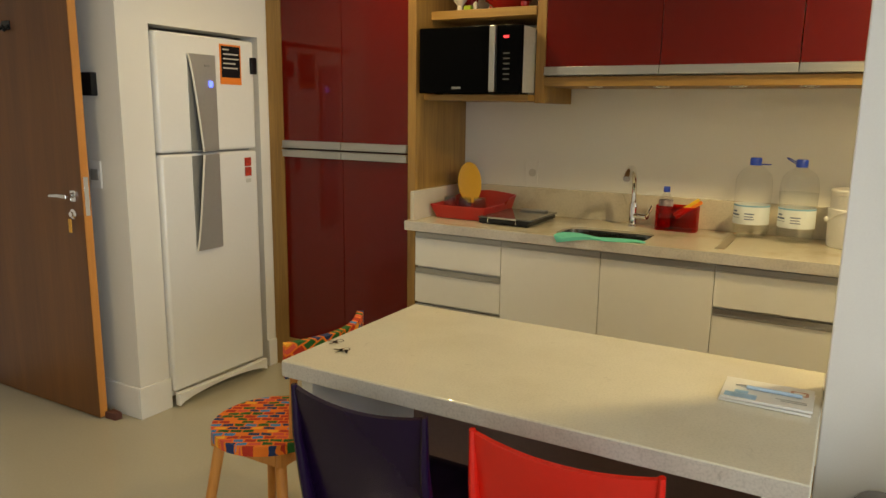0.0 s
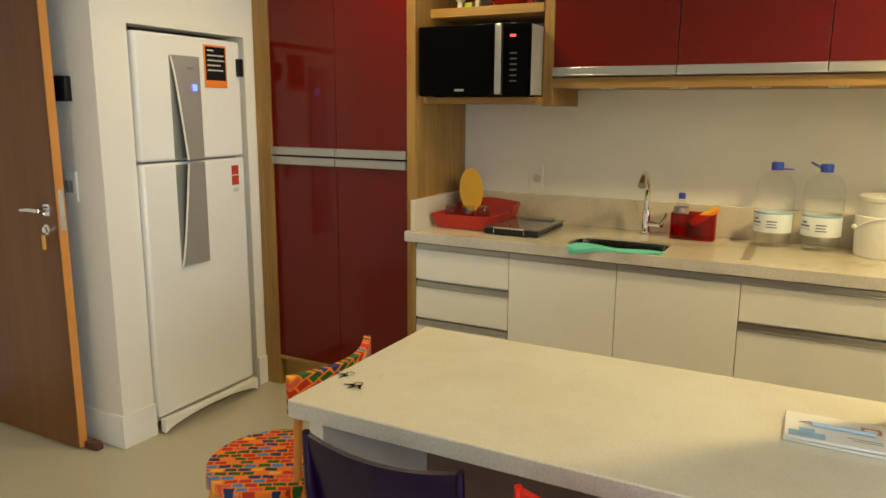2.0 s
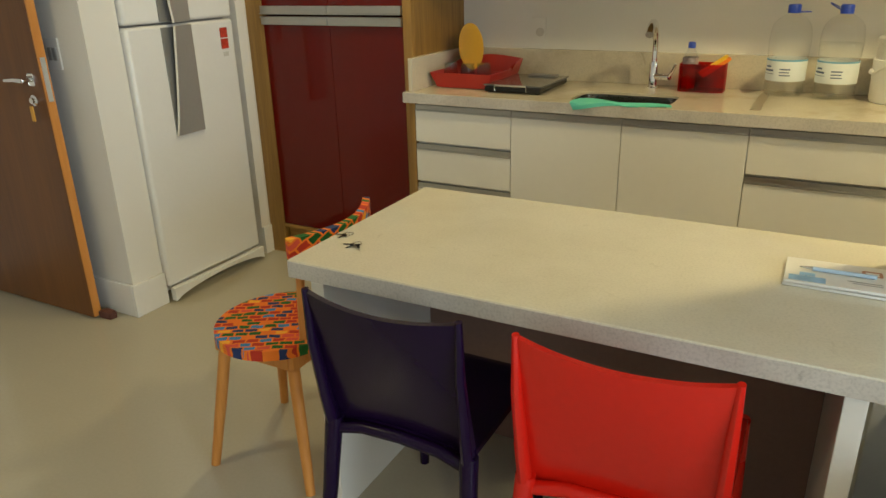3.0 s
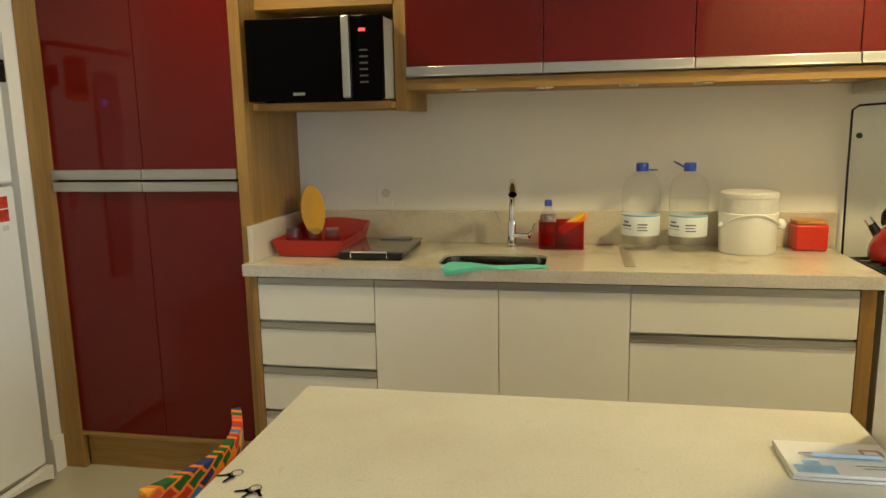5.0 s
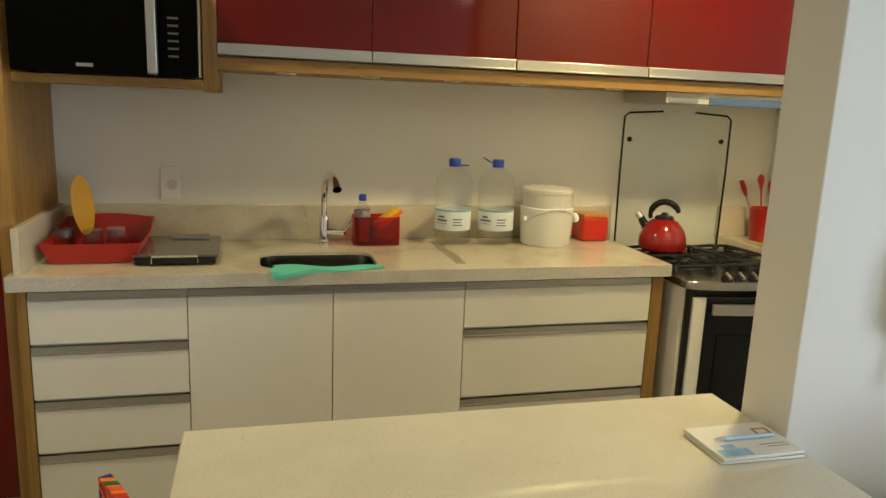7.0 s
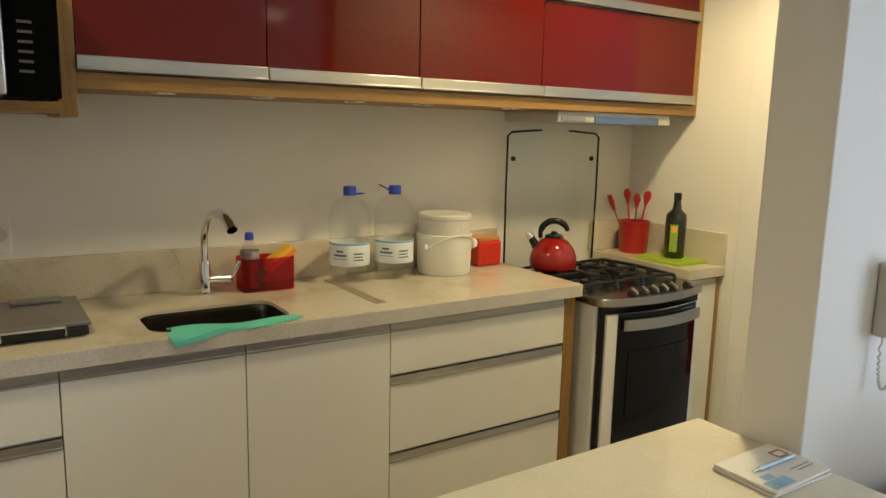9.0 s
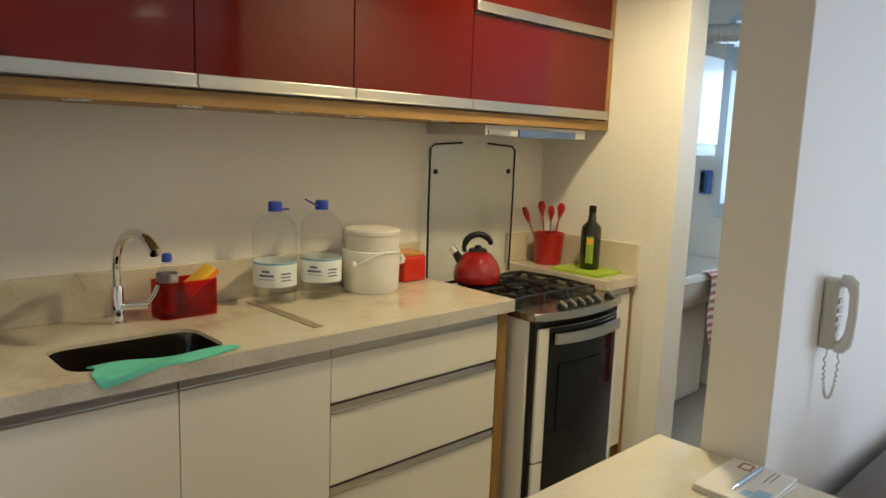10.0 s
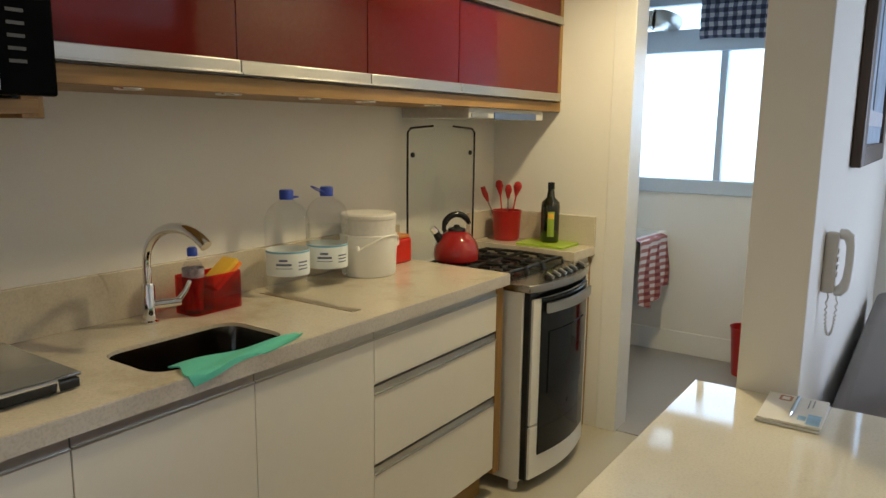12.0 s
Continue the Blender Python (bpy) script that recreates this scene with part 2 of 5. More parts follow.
M_REDEN = plain("red_enamel", (0.30, 0.010, 0.010), 0.10, vary=0.04, bump=0.0, coat=0.5)
M_YELLOW = plain("yellow_plastic", (0.72, 0.40, 0.04), 0.35, vary=0.05, bump=0.02)
M_ORANGE = plain("orange_sponge", (0.85, 0.22, 0.02), 0.9, vary=0.15, fine=250, bump=0.5)
M_YSPONGE = plain("yellow_sponge", (0.85, 0.52, 0.04), 0.9, vary=0.15, fine=250, bump=0.5)
M_TEAL = plain("turquoise_cloth", (0.13, 0.55, 0.42), 0.9, vary=0.1, fine=400, bump=0.4)
M_WHITEPL = plain("white_plastic", (0.80, 0.79, 0.75), 0.35, vary=0.03, bump=0.03)
M_GREEN = plain("lime_plastic", (0.35, 0.50, 0.03), 0.35, vary=0.05, bump=0.02)
M_BLUECAP = plain("blue_cap", (0.015, 0.05, 0.40), 0.35, vary=0.05, bump=0.03)
M_LABEL = plain("paper_label", (0.74, 0.79, 0.80), 0.5, vary=0.04, bump=0.0)
M_INK = plain("blue_ink", (0.10, 0.14, 0.24), 0.6, vary=0.1, bump=0.0)
M_OIL = plain("dark_green_glass", (0.008, 0.010, 0.003), 0.06, vary=0.1, bump=0.0, coat=0.5)
M_OILLAB = plain("green_label", (0.26, 0.36, 0.03), 0.5, vary=0.1, bump=0.0)
M_SOFA = plain("grey_upholstery", (0.20, 0.18, 0.165), 0.95, vary=0.08, big=5, fine=500, bump=0.5)
M_PATCH = patchwork("patchwork_fabric")
M_PATCHUP = patchwork("patchwork_fabric_upright", True)
M_NAVY = gingham("navy_gingham", (0.42, 0.42, 0.45), (0.10, 0.11, 0.16), (0.02, 0.025, 0.05), 0.026)
M_REDGING = gingham("red_gingham", (0.66, 0.60, 0.58), (0.36, 0.15, 0.13), (0.20, 0.04, 0.04), 0.022)
M_PET = clear("clear_bottle_plastic", (0.998, 1.0, 1.0), 0.17, 0.03)
M_WATER = clear("water", (0.985, 0.992, 0.990), 0.14, 0.01)
M_GLASS = clear("clear_glass", (0.88, 0.90, 0.89), 0.22)
M_REDCLEAR = clear("translucent_red", (0.84, 0.10, 0.085), 0.12, 0.05)
M_ICE = glowing("frosted_daylight_pane", (0.70, 0.88, 1.0), 2.2)
M_LAMP = glowing("lamp_diffuser", (1.0, 0.86, 0.62), 14.0)
M_BLUELED = glowing("blue_display", (0.10, 0.16, 1.0), 2.5)
M_REDLED = glowing("red_display", (1.0, 0.05, 0.06), 1.6)
M_PAPER = plain("printed_paper", (0.76, 0.75, 0.70), 0.4, vary=0.05, bump=0.0)
M_PRINT = plain("pale_blue_print", (0.30, 0.50, 0.68), 0.45, vary=0.2, big=14, bump=0.0)
M_BROWNPR = plain("brown_print", (0.46, 0.24, 0.16), 0.5, bump=0.0)
M_WALNUT = wood("dark_frame_wood", (0.035, 0.020, 0.012), (0.075, 0.042, 0.025), "z", 0.4)
M_CANVAS = plain("painted_canvas", (0.34, 0.44, 0.58), 0.6, vary=0.35, big=5, fine=30, bump=0.2)
M_CREAM = plain("cream_ceramic", (0.66, 0.58, 0.46), 0.4, vary=0.1, bump=0.1)
M_BRASS = plain("yellow_tag", (0.70, 0.36, 0.05), 0.45, vary=0.05, bump=0.0)
M_ORANGEPR = plain("orange_card", (0.80, 0.22, 0.03), 0.5, vary=0.05, bump=0.0)
M_CHALK = plain("chalk_marks", (0.55, 0.54, 0.50), 0.8, vary=0.2, bump=0.0)
M_PHONE = plain("ivory_plastic", (0.62, 0.58, 0.52), 0.4, vary=0.04, bump=0.02)
M_TILE = plain("grey_floor_tile", (0.34, 0.31, 0.27), 0.3, vary=0.05, bump=0.02)

# ---- building helpers ----
WHERE = {}


def thing(name, base, label, category, group="", kind=""):
    ob = new(name)
    ob.location = base
    ob.empty_display_size = 0.1
    WHERE[ob.name] = Vector(base)
    return tagged(ob, label, category, group, kind)


def smooth(me, angle=40):
    me.set_sharp_from_angle(angle=radians(angle))
    me.polygons.foreach_set("use_smooth", [not (p.area > 0.0008 and max(abs(c) for c in p.normal) > 0.9999) for p in me.polygons])


def mesh_of(name, bm, material):
    bmesh.ops.recalc_face_normals(bm, faces=bm.faces)
    me = bpy.data.meshes.new(name)
    bm.to_mesh(me)
    bm.free()
    for m in (material if isinstance(material, (list, tuple)) else [material]):
        me.materials.append(m)
    smooth(me)
    return me


def part(name, bm, material, parent, label=""):
    """Links a bmesh, drawn in world metres, as one mesh under a thing or a part."""
    top = parent if parent.parent is None else parent.parent
    bmesh.ops.translate(bm, verts=bm.verts, vec=-WHERE[top.name])
    ob = new(name, mesh_of(name, bm, material))
    ob.parent = parent
    return tagged(ob, label)


def setting(name, bm, material, label="", category=""):
    ob = new(name, mesh_of(name, bm, material))
    WHERE[ob.name] = Vector((0, 0, 0))
    return tagged(ob, label, category, "", "structure")


def box(x0, y0, z0, x1, y1, z1, bevel=0.0, bm=None, seg=2):
    mine = bmesh.new()
    bmesh.ops.create_cube(mine, size=1.0)
    for v in mine.verts:
        v.co = Vector(((x0 + x1) / 2 + v.co.x * (x1 - x0), (y0 + y1) / 2 + v.co.y * (y1 - y0), (z0 + z1) / 2 + v.co.z * (z1 - z0)))
    if bevel:
        bmesh.ops.bevel(mine, geom=mine.edges[:], offset=bevel, segments=seg, affect="EDGES", profile=0.5)
    return join(bm, mine)


def join(bm, mine):
    if bm is None:
        return mine
    me = bpy.data.meshes.new("joined")
    mine.to_mesh(me)
    mine.free()
    bm.from_mesh(me)
    bpy.data.meshes.remove(me)
    return bm


def lathe(profile, at, segs=28, bm=None, m=None):
    """A body turned round the z axis through at; profile of (radius, height)."""
    mine = bmesh.new()
    rings = []
    for r, z in profile:
        if r < 1e-5:
            rings.append([mine.verts.new((0, 0, z))])
        else:
            rings.append([mine.verts.new((r * math.cos(2 * math.pi * i / segs), r * math.sin(2 * math.pi * i / segs), z)) for i in range(segs)])
    for a, b in zip(rings, rings[1:]):
        for i in range(segs):
            j = (i + 1) % segs
            if len(a) == 1 and len(b) == 1:
                continue
            if len(a) == 1:
                mine.faces.new((a[0], b[i], b[j]))
            elif len(b) == 1:
                mine.faces.new((a[i], a[j], b[0]))
            else:
                mine.faces.new((a[i], a[j], b[j], b[i]))
    if m is not None:
        bmesh.ops.transform(mine, matrix=m, verts=mine.verts)
    bmesh.ops.translate(mine, verts=mine.verts, vec=at)
    return join(bm, mine)


def tube(points, radius, segs=10, bm=None, flat=1.0):
    """A round bar along points; radius one number or one for each point."""
    mine = bmesh.new()
    pts = [Vector(p) for p in points]
    rad = radius if isinstance(radius, (list, tuple)) else [radius] * len(pts)
    rings, up = [], None
    for i, p in enumerate(pts):
        d = (pts[min(i + 1, len(pts) - 1)] - pts[max(i - 1, 0)]).normalized()
        if up is None:
            up = Vector((0, 0, 1)) if abs(d.z) < 0.9 else Vector((1, 0, 0))
        side = d.cross(up).normalized()
        up = side.cross(d).normalized()
        rings.append([mine.verts.new(p + rad[i] * (side * math.cos(2 * math.pi * k / segs) + flat * up * math.sin(2 * math.pi * k / segs))) for k in range(segs)])
    for a, b in zip(rings, rings[1:]):
        for k in range(segs):
            mine.faces.new((a[k], a[(k + 1) % segs], b[(k + 1) % segs], b[k]))
    mine.faces.new(rings[0][::-1])
    mine.faces.new(rings[-1])
    return join(bm, mine)


def arc(centre, r, a0, a1, n, plane="xz"):
    c = Vector(centre)
    out = []
    for i in range(n + 1):
        a = radians(a0 + (a1 - a0) * i / n)
        u, w = r * math.cos(a), r * math.sin(a)
        out.append(c + Vector({"xz": (u, 0, w), "xy": (u, w, 0), "yz": (0, u, w)}[plane]))
    return out


def sheet(fn, nu, nv, thick, bm=None):
    """A curved shell: fn(u, v) gives a place, u and v from 0 to 1; thickened along its normals."""
    mine = bmesh.new()
    g = [[mine.verts.new(fn(i / nu, j / nv)) for j in range(nv + 1)] for i in range(nu + 1)]
    for i in range(nu):
        for j in range(nv):
            mine.faces.new((g[i][j], g[i + 1][j], g[i + 1][j + 1], g[i][j + 1]))
    bmesh.ops.recalc_face_normals(mine, faces=mine.faces)
    bmesh.ops.solidify(mine, geom=mine.faces[:], thickness=thick)
    return join(bm, mine)


def prism(outline, z0, z1, bevel=0.0, bm=None):
    """An upright prism over an outline of (x, y)."""
    mine = bmesh.new()
    low = [mine.verts.new((x, y, z0)) for x, y in outline]
    top = [mine.verts.new((x, y, z1)) for x, y in outline]
    mine.faces.new(low[::-1])
    mine.faces.new(top)
    n = len(outline)
    for i in range(n):
        mine.faces.new((low[i], low[(i + 1) % n], top[(i + 1) % n], top[i]))
    if bevel:
        bmesh.ops.bevel(mine, geom=mine.edges[:], offset=bevel, segments=2, affect="EDGES", profile=0.5)
    return join(bm, mine)


def rounded(x0, y0, x1, y1, r, n=5):
    out = []
    for cx, cy, a in ((x1 - r, y1 - r, 0), (x0 + r, y1 - r, 90), (x0 + r, y0 + r, 180), (x1 - r, y0 + r, 270)):
        for i in range(n + 1):
            t = radians(a + 90 * i / n)
            out.append((cx + r * math.cos(t), cy + r * math.sin(t)))
    return out

# ---- the setting ----
BACK = 3.42      # kitchen wall
LEFT = -2.60     # wall with the fridge recess
SIDE = 1.345     # wall beside the stove
HALL = 2.016     # wall behind the entrance door
XW, XE, YS = -3.66, 3.05, -2.60
LX = 2.80        # laundry's window wall

setting("floor", box(XW - 0.15, YS - 0.15, -0.12, XE + 0.15, BACK + 0.15, 0.0), M_FLOOR, "polished beige porcelain floor", "floor")
setting("ceiling", box(XW - 0.15, YS - 0.15, CEIL, XE + 0.15, BACK + 0.15, CEIL + 0.12), M_CEIL, "plain white plaster ceiling", "ceiling")
setting("wall_north", box(LEFT - 0.85, BACK, 0, XE + 0.15, BACK + 0.15, CEIL), M_WALL, "cream painted kitchen wall", "wall")
bm = box(LEFT - 0.12, HALL, 0, LEFT, 2.178, CEIL)
box(LEFT - 0.12, 2.178, 1.782, LEFT, 2.846, CEIL, bm=bm)
box(LEFT - 0.12, 2.846, 0, LEFT, 2.935, CEIL, bm=bm)
setting("wall_fridge", bm, M_WALL, "white painted wall with a recess for the fridge", "wall")
setting("wall_recess_side", box(LEFT - 0.12, 2.935, 0, LEFT - 0.02, BACK, CEIL), M_WALL, "white painted side of the fridge recess", "wall")
setting("wall_recess_back", box(LEFT - 0.85, 2.14, 0, LEFT - 0.75, BACK, CEIL), M_WALL, "white painted back of the fridge recess", "wall")
setting("wall_hall", box(XW, HALL, 0, LEFT - 0.12, 2.14, CEIL), M_WALL, "white painted wall behind the entrance door", "wall")
setting("wall_west", box(XW - 0.15, YS, 0, XW, HALL + 0.1, CEIL), M_WALL, "white painted wall of the entrance", "wall")
setting("wall_south", box(XW, YS - 0.15, 0, XE, YS, CEIL), M_WALL, "white painted living room wall", "wall")
bm = box(XE, YS, 0, XE + 0.15, -1.60, CEIL)
box(XE, 0.20, 0, XE + 0.15, BACK, CEIL, bm=bm)
box(XE, -1.60, 2.20, XE + 0.15, 0.20, CEIL, bm=bm)
setting("wall_east", bm, M_WALL, "white painted wall with a balcony opening", "wall")
setting("wall_partition", box(0.141, 1.772, 0, XE, 1.926, CEIL, 0.004), M_WALL, "white partition wall with a cream end", "wall")
bm = box(SIDE, 2.80, 0, SIDE + 0.13, BACK, CEIL)
box(SIDE, 1.926, 2.12, SIDE + 0.13, 2.80, CEIL, bm=bm)
setting("wall_laundry", bm, M_WALL, "cream wall beside the stove", "wall")
# laundry shell
bm = box(LX, 1.926, 0, LX + 0.14, BACK, 1.12)
box(LX, 1.926, 2.27, LX + 0.14, BACK, CEIL, bm=bm)
box(LX, 3.235, 1.12, LX + 0.14, BACK, 2.27, bm=bm)
box(LX, 1.926, 1.12, LX + 0.14, 2.02, 2.27, bm=bm)
setting("wall_laundry_window", bm, M_WALL, "white laundry wall under the window", "wall")
setting("laundry_floor", box(SIDE + 0.02, 1.93, 0.0, LX, BACK, 0.004), M_TILE, "grey-beige laundry floor tiles", "floor")
# casing of the laundry opening
bm = box(SIDE - 0.004, 2.700, 0, SIDE + 0.15, 2.799, 2.14, 0.003)
box(SIDE - 0.004, 1.93, 2.10, SIDE + 0.15, 2.700, 2.19, 0.004, bm=bm)
setting("door_frame", bm, M_TRIM, "white painted casing of the laundry opening", "door frame")
# baseboards
bm = box(LEFT, HALL - 0.014, 0, LEFT + 0.014, 2.178, 0.15, 0.003)
box(LEFT, 2.846, 0, LEFT + 0.014, 2.909, 0.15, 0.003, bm=bm)
box(XW, HALL - 0.014, 0, LEFT + 0.0, HALL, 0.15, 0.003, bm=bm)
box(LX - 0.014, 1.93, 0.004, LX, BACK, 0.15, 0.003, bm=bm)
box(0.42, 1.758, 0, XE, 1.772, 0.10, 0.003, bm=bm)
setting("baseboard", bm, M_TRIM, "white baseboard", "baseboard")

# laundry window
w = setting("window_1", box(LX + 0.02, 2.02, 1.12, LX + 0.09, 3.235, 1.148, 0.004), M_TRIM, "white aluminium sliding window with frosted panes", "window")
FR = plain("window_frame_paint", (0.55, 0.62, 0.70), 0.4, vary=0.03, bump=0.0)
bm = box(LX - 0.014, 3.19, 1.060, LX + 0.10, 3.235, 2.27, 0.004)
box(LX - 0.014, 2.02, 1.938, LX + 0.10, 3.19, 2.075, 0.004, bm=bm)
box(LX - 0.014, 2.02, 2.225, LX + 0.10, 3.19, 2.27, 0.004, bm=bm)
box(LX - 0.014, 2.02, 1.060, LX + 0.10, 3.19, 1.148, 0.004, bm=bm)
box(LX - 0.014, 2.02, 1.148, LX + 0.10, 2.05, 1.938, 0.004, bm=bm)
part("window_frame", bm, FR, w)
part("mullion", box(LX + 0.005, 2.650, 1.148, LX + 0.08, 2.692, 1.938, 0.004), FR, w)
for y0, y1 in ((2.692, 3.19), (2.05, 2.650)):
    part("pane", box(LX + 0.055, y0, 1.148, LX + 0.063, y1, 1.938), M_ICE, w, "frosted glass pane bright with daylight")
part("transom_pane", box(LX + 0.055, 2.05, 2.075, LX + 0.063, 3.19, 2.225), M_ICE, w, "narrow upper pane bright with daylight")

# ---- tall cupboard ----
def bar_handle(x0, x1, yf, z0, z1, parent, flip=False):
    """A long aluminium profile handle with a finger lip."""
    bm = box(x0, yf - 0.016, z0, x1, yf + 0.004, z1, 0.0025)
    zl = z0 - 0.0 if not flip else z1 - 0.006
    box(x0, yf - 0.023, zl, x1, yf - 0.012, zl + 0.006, 0.0015, bm=bm)
    return part("handle", bm, M_ALU, parent, "brushed aluminium profile handle")


TF = 2.909
tall = thing("tall_cupboard", (-2.10, 3.1, 0), "tall oak cupboard with glossy dark red doors", "cupboard")
bm = box(LEFT + 0.004, TF, 0, -2.497, TF + 0.03, CEIL - 0.004, 0.002)
box(-1.716, TF, 0, -1.672, TF + 0.03, CEIL - 0.004, 0.002, bm=bm)
box(-2.497, TF, 2.277, -1.716, TF + 0.03, CEIL - 0.004, 0.002, bm=bm)
part("face_frame", bm, M_OAK, tall)
part("side_panel", box(-1.700, TF + 0.03, 0, -1.672, BACK - 0.004, CEIL - 0.004, 0.001), M_OAK, tall)
part("side_panel", box(LEFT + 0.004, TF + 0.03, 0, LEFT + 0.03, BACK - 0.004, CEIL - 0.004, 0.001), M_OAK, tall)
part("plinth", box(-2.497, TF + 0.035, 0, -1.716, TF + 0.055, 0.155, 0.001), M_OAKX, tall)
part("bottom_rail", box(-2.497, TF + 0.002, 0.147, -1.716, TF + 0.035, 0.166, 0.001), M_OAKX, tall)
# One near-black block; the shade behind the doors is put into its colour.
part("carcass", box(-2.56, TF + 0.06, 0.17, -1.705, BACK - 0.01, 2.35), M_DARK, tall)
for x0, x1 in ((-2.4955, -2.1075), (-2.1055, -1.7175)):
    for z0, z1, up in ((1.220, 2.275, True), (0.168, 1.215, False)):
        d = part("door", box(x0, TF + 0.003, z0, x1, TF + 0.022, z1, 0.0015), M_RED, tall, "glossy dark red lacquered door")
        if up:
            bar_handle(x0, x1, TF + 0.002, 1.222, 1.260, d)
        else:
            bar_handle(x0, x1, TF + 0.002, 1.175, 1.213, d, True)

# ---- wall cupboards ----
UF = 3.055
UZ0, UZ1 = 1.583, 2.266
row = thing("wall_cupboard_frame", (-0.2, 3.2, 1.53), "oak surround of the wall cupboards", "cupboard frame")
part("crown_rail", box(-1.672, UF, UZ1, SIDE - 0.004, UF + 0.02, CEIL - 0.004, 0.001), M_OAKX, row)
part("bottom_board", box(-1.09, UF, 1.537, SIDE - 0.004, BACK - 0.004, 1.579, 0.002), M_OAKX, row)
part("end_panel", box(1.312, UF, 1.579, SIDE - 0.004, BACK - 0.004, UZ1, 0.001), M_OAK, row)
part("divider", box(-1.135, UF, 1.464, -1.09, BACK - 0.004, UZ1, 0.002), M_OAK, row)
for px in (-0.87, -0.585, -0.285, -0.03, 0.35, 0.75):
    s = part("recessed_puck", lathe([(0.0, 1.5345), (0.020, 1.5345), (0.022, 1.5330), (0.032, 1.5330), (0.034, 1.5360), (0.034, 1.5375)], (px, 3.10, 0), 20), M_CHROME, row, "small round chrome under-cupboard lamp, unlit")


def wall_unit(x0, x1, split=False):
    u = thing("wall_cupboard", ((x0 + x1) / 2, 3.2, UZ0), "wall cupboard with a glossy red lift-up door" if not split else "wall cupboard with two stacked glossy red flap doors", "wall cupboard", "red wall cupboards")
    part("body", box(x0 + 0.001, UF + 0.024, UZ0, x1 - 0.001, BACK - 0.006, UZ1), M_WHITEMDF, u)
    for z0, z1 in (((UZ0 + 0.002, 1.928), (1.933, UZ1 - 0.002)) if split else ((UZ0 + 0.002, UZ1 - 0.002),)):
        d = part("door", box(x0 + 0.0015, UF + 0.002, z0, x1 - 0.0015, UF + 0.022, z1, 0.0015), M_RED, u, "glossy red lacquered door")
        bar_handle(x0 + 0.0015, x1 - 0.0015, UF + 0.002, z0 - 0.001, z0 + 0.036, d)
    return u


for a, b in ((-1.09, -0.588), (-0.588, -0.07), (-0.07, 0.456)):
    wall_unit(a, b)
wall_unit(0.456, 1.312, True)

# open shelves beside them
sh = thing("oak_shelf", (-1.4, 3.2, 1.847), "open oak shelf carrying red ornaments", "shelf")
part("board", box(-1.672, UF - 0.01, 1.847, -1.135, BACK - 0.004, 1.885, 0.002), M_OAKX, sh)
sh = thing("oak_shelf", (-1.4, 3.2, 1.475), "oak shelf under the microwave oven", "shelf")
part("board", box(-1.672, 2.985, 1.472, -1.135, BACK - 0.004, 1.500, 0.002), M_OAKX, sh)
part("top_board", box(-1.672, UF + 0.024, 2.246, -1.135, BACK - 0.004, 2.272, 0.001), M_OAKX, row)

# ---- base cabinets ----
BF = 2.862
BZ = 0.862


def base_unit(x0, x1, gaps, label, category, top=BZ - 0.001):
    """A base unit; gaps are the tops of its fronts, each under an aluminium profile."""
    u = thing("base_cabinet", ((x0 + x1) / 2, 3.1, 0), label, category, "white base cabinets")
    part("body", box(x0 + 0.001, BF + 0.026, 0.12, x1 - 0.001, BACK - 0.006, top), M_WHITEMDF, u)
    part("plinth", box(x0, BF + 0.06, 0, x1, BF + 0.075, 0.12), M_OAKX, u)
    if top < 0.8:
        part("top_rail", box(x0 + 0.001, BF + 0.026, top, x1 - 0.001, BF + 0.040, BZ - 0.001), M_WHITEMDF, u)
    lows = list(gaps[1:]) + [0.125]
    for top, low in zip(gaps, lows):
        d = part("drawer_front" if len(gaps) > 1 else "door", box(x0 + 0.0015, BF, low + 0.002, x1 - 0.0015, BF + 0.019, top - 0.034, 0.0012), M_WHITEMDF, u)
        bm = box(x0 + 0.0015, BF + 0.003, top - 0.033, x1 - 0.0015, BF + 0.016, top - 0.008, 0.001)
        box(x0 + 0.0015, BF - 0.004, top - 0.034, x1 - 0.0015, BF + 0.006, top - 0.028, 0.001, bm=bm)
        part("handle", bm, M_ALU, d, "recessed aluminium grip profile")
    return u


base_unit(-1.642, -1.188, (0.862, 0.690, 0.511, 0.332), "white base cabinet with four drawers", "drawer cabinet")
base_unit(-1.188, -0.731, (0.862,), "white base cabinet with one door", "base cabinet", 0.70)
base_unit(-0.731, -0.276, (0.862,), "white base cabinet with one door", "base cabinet", 0.70)
base_unit(-0.276, 0.447, (0.862, 0.688, 0.428), "wide white base cabinet with three deep drawers", "drawer cabinet")
e = thing("end_panel", (0.47, 3.1, 0), "oak end panel beside the stove", "panel")
part("board", box(0.449, BF, 0.10, 0.496, BACK - 0.006, BZ - 0.001, 0.001), M_OAK, e)
e = thing("filler_strip", (-1.657, 2.9, 0), "oak filler strip beside the tall cupboard", "panel")
part("board", box(-1.671, BF + 0.002, 0.0, -1.644, BF + 0.04, BZ - 0.001, 0.001), M_OAK, e)

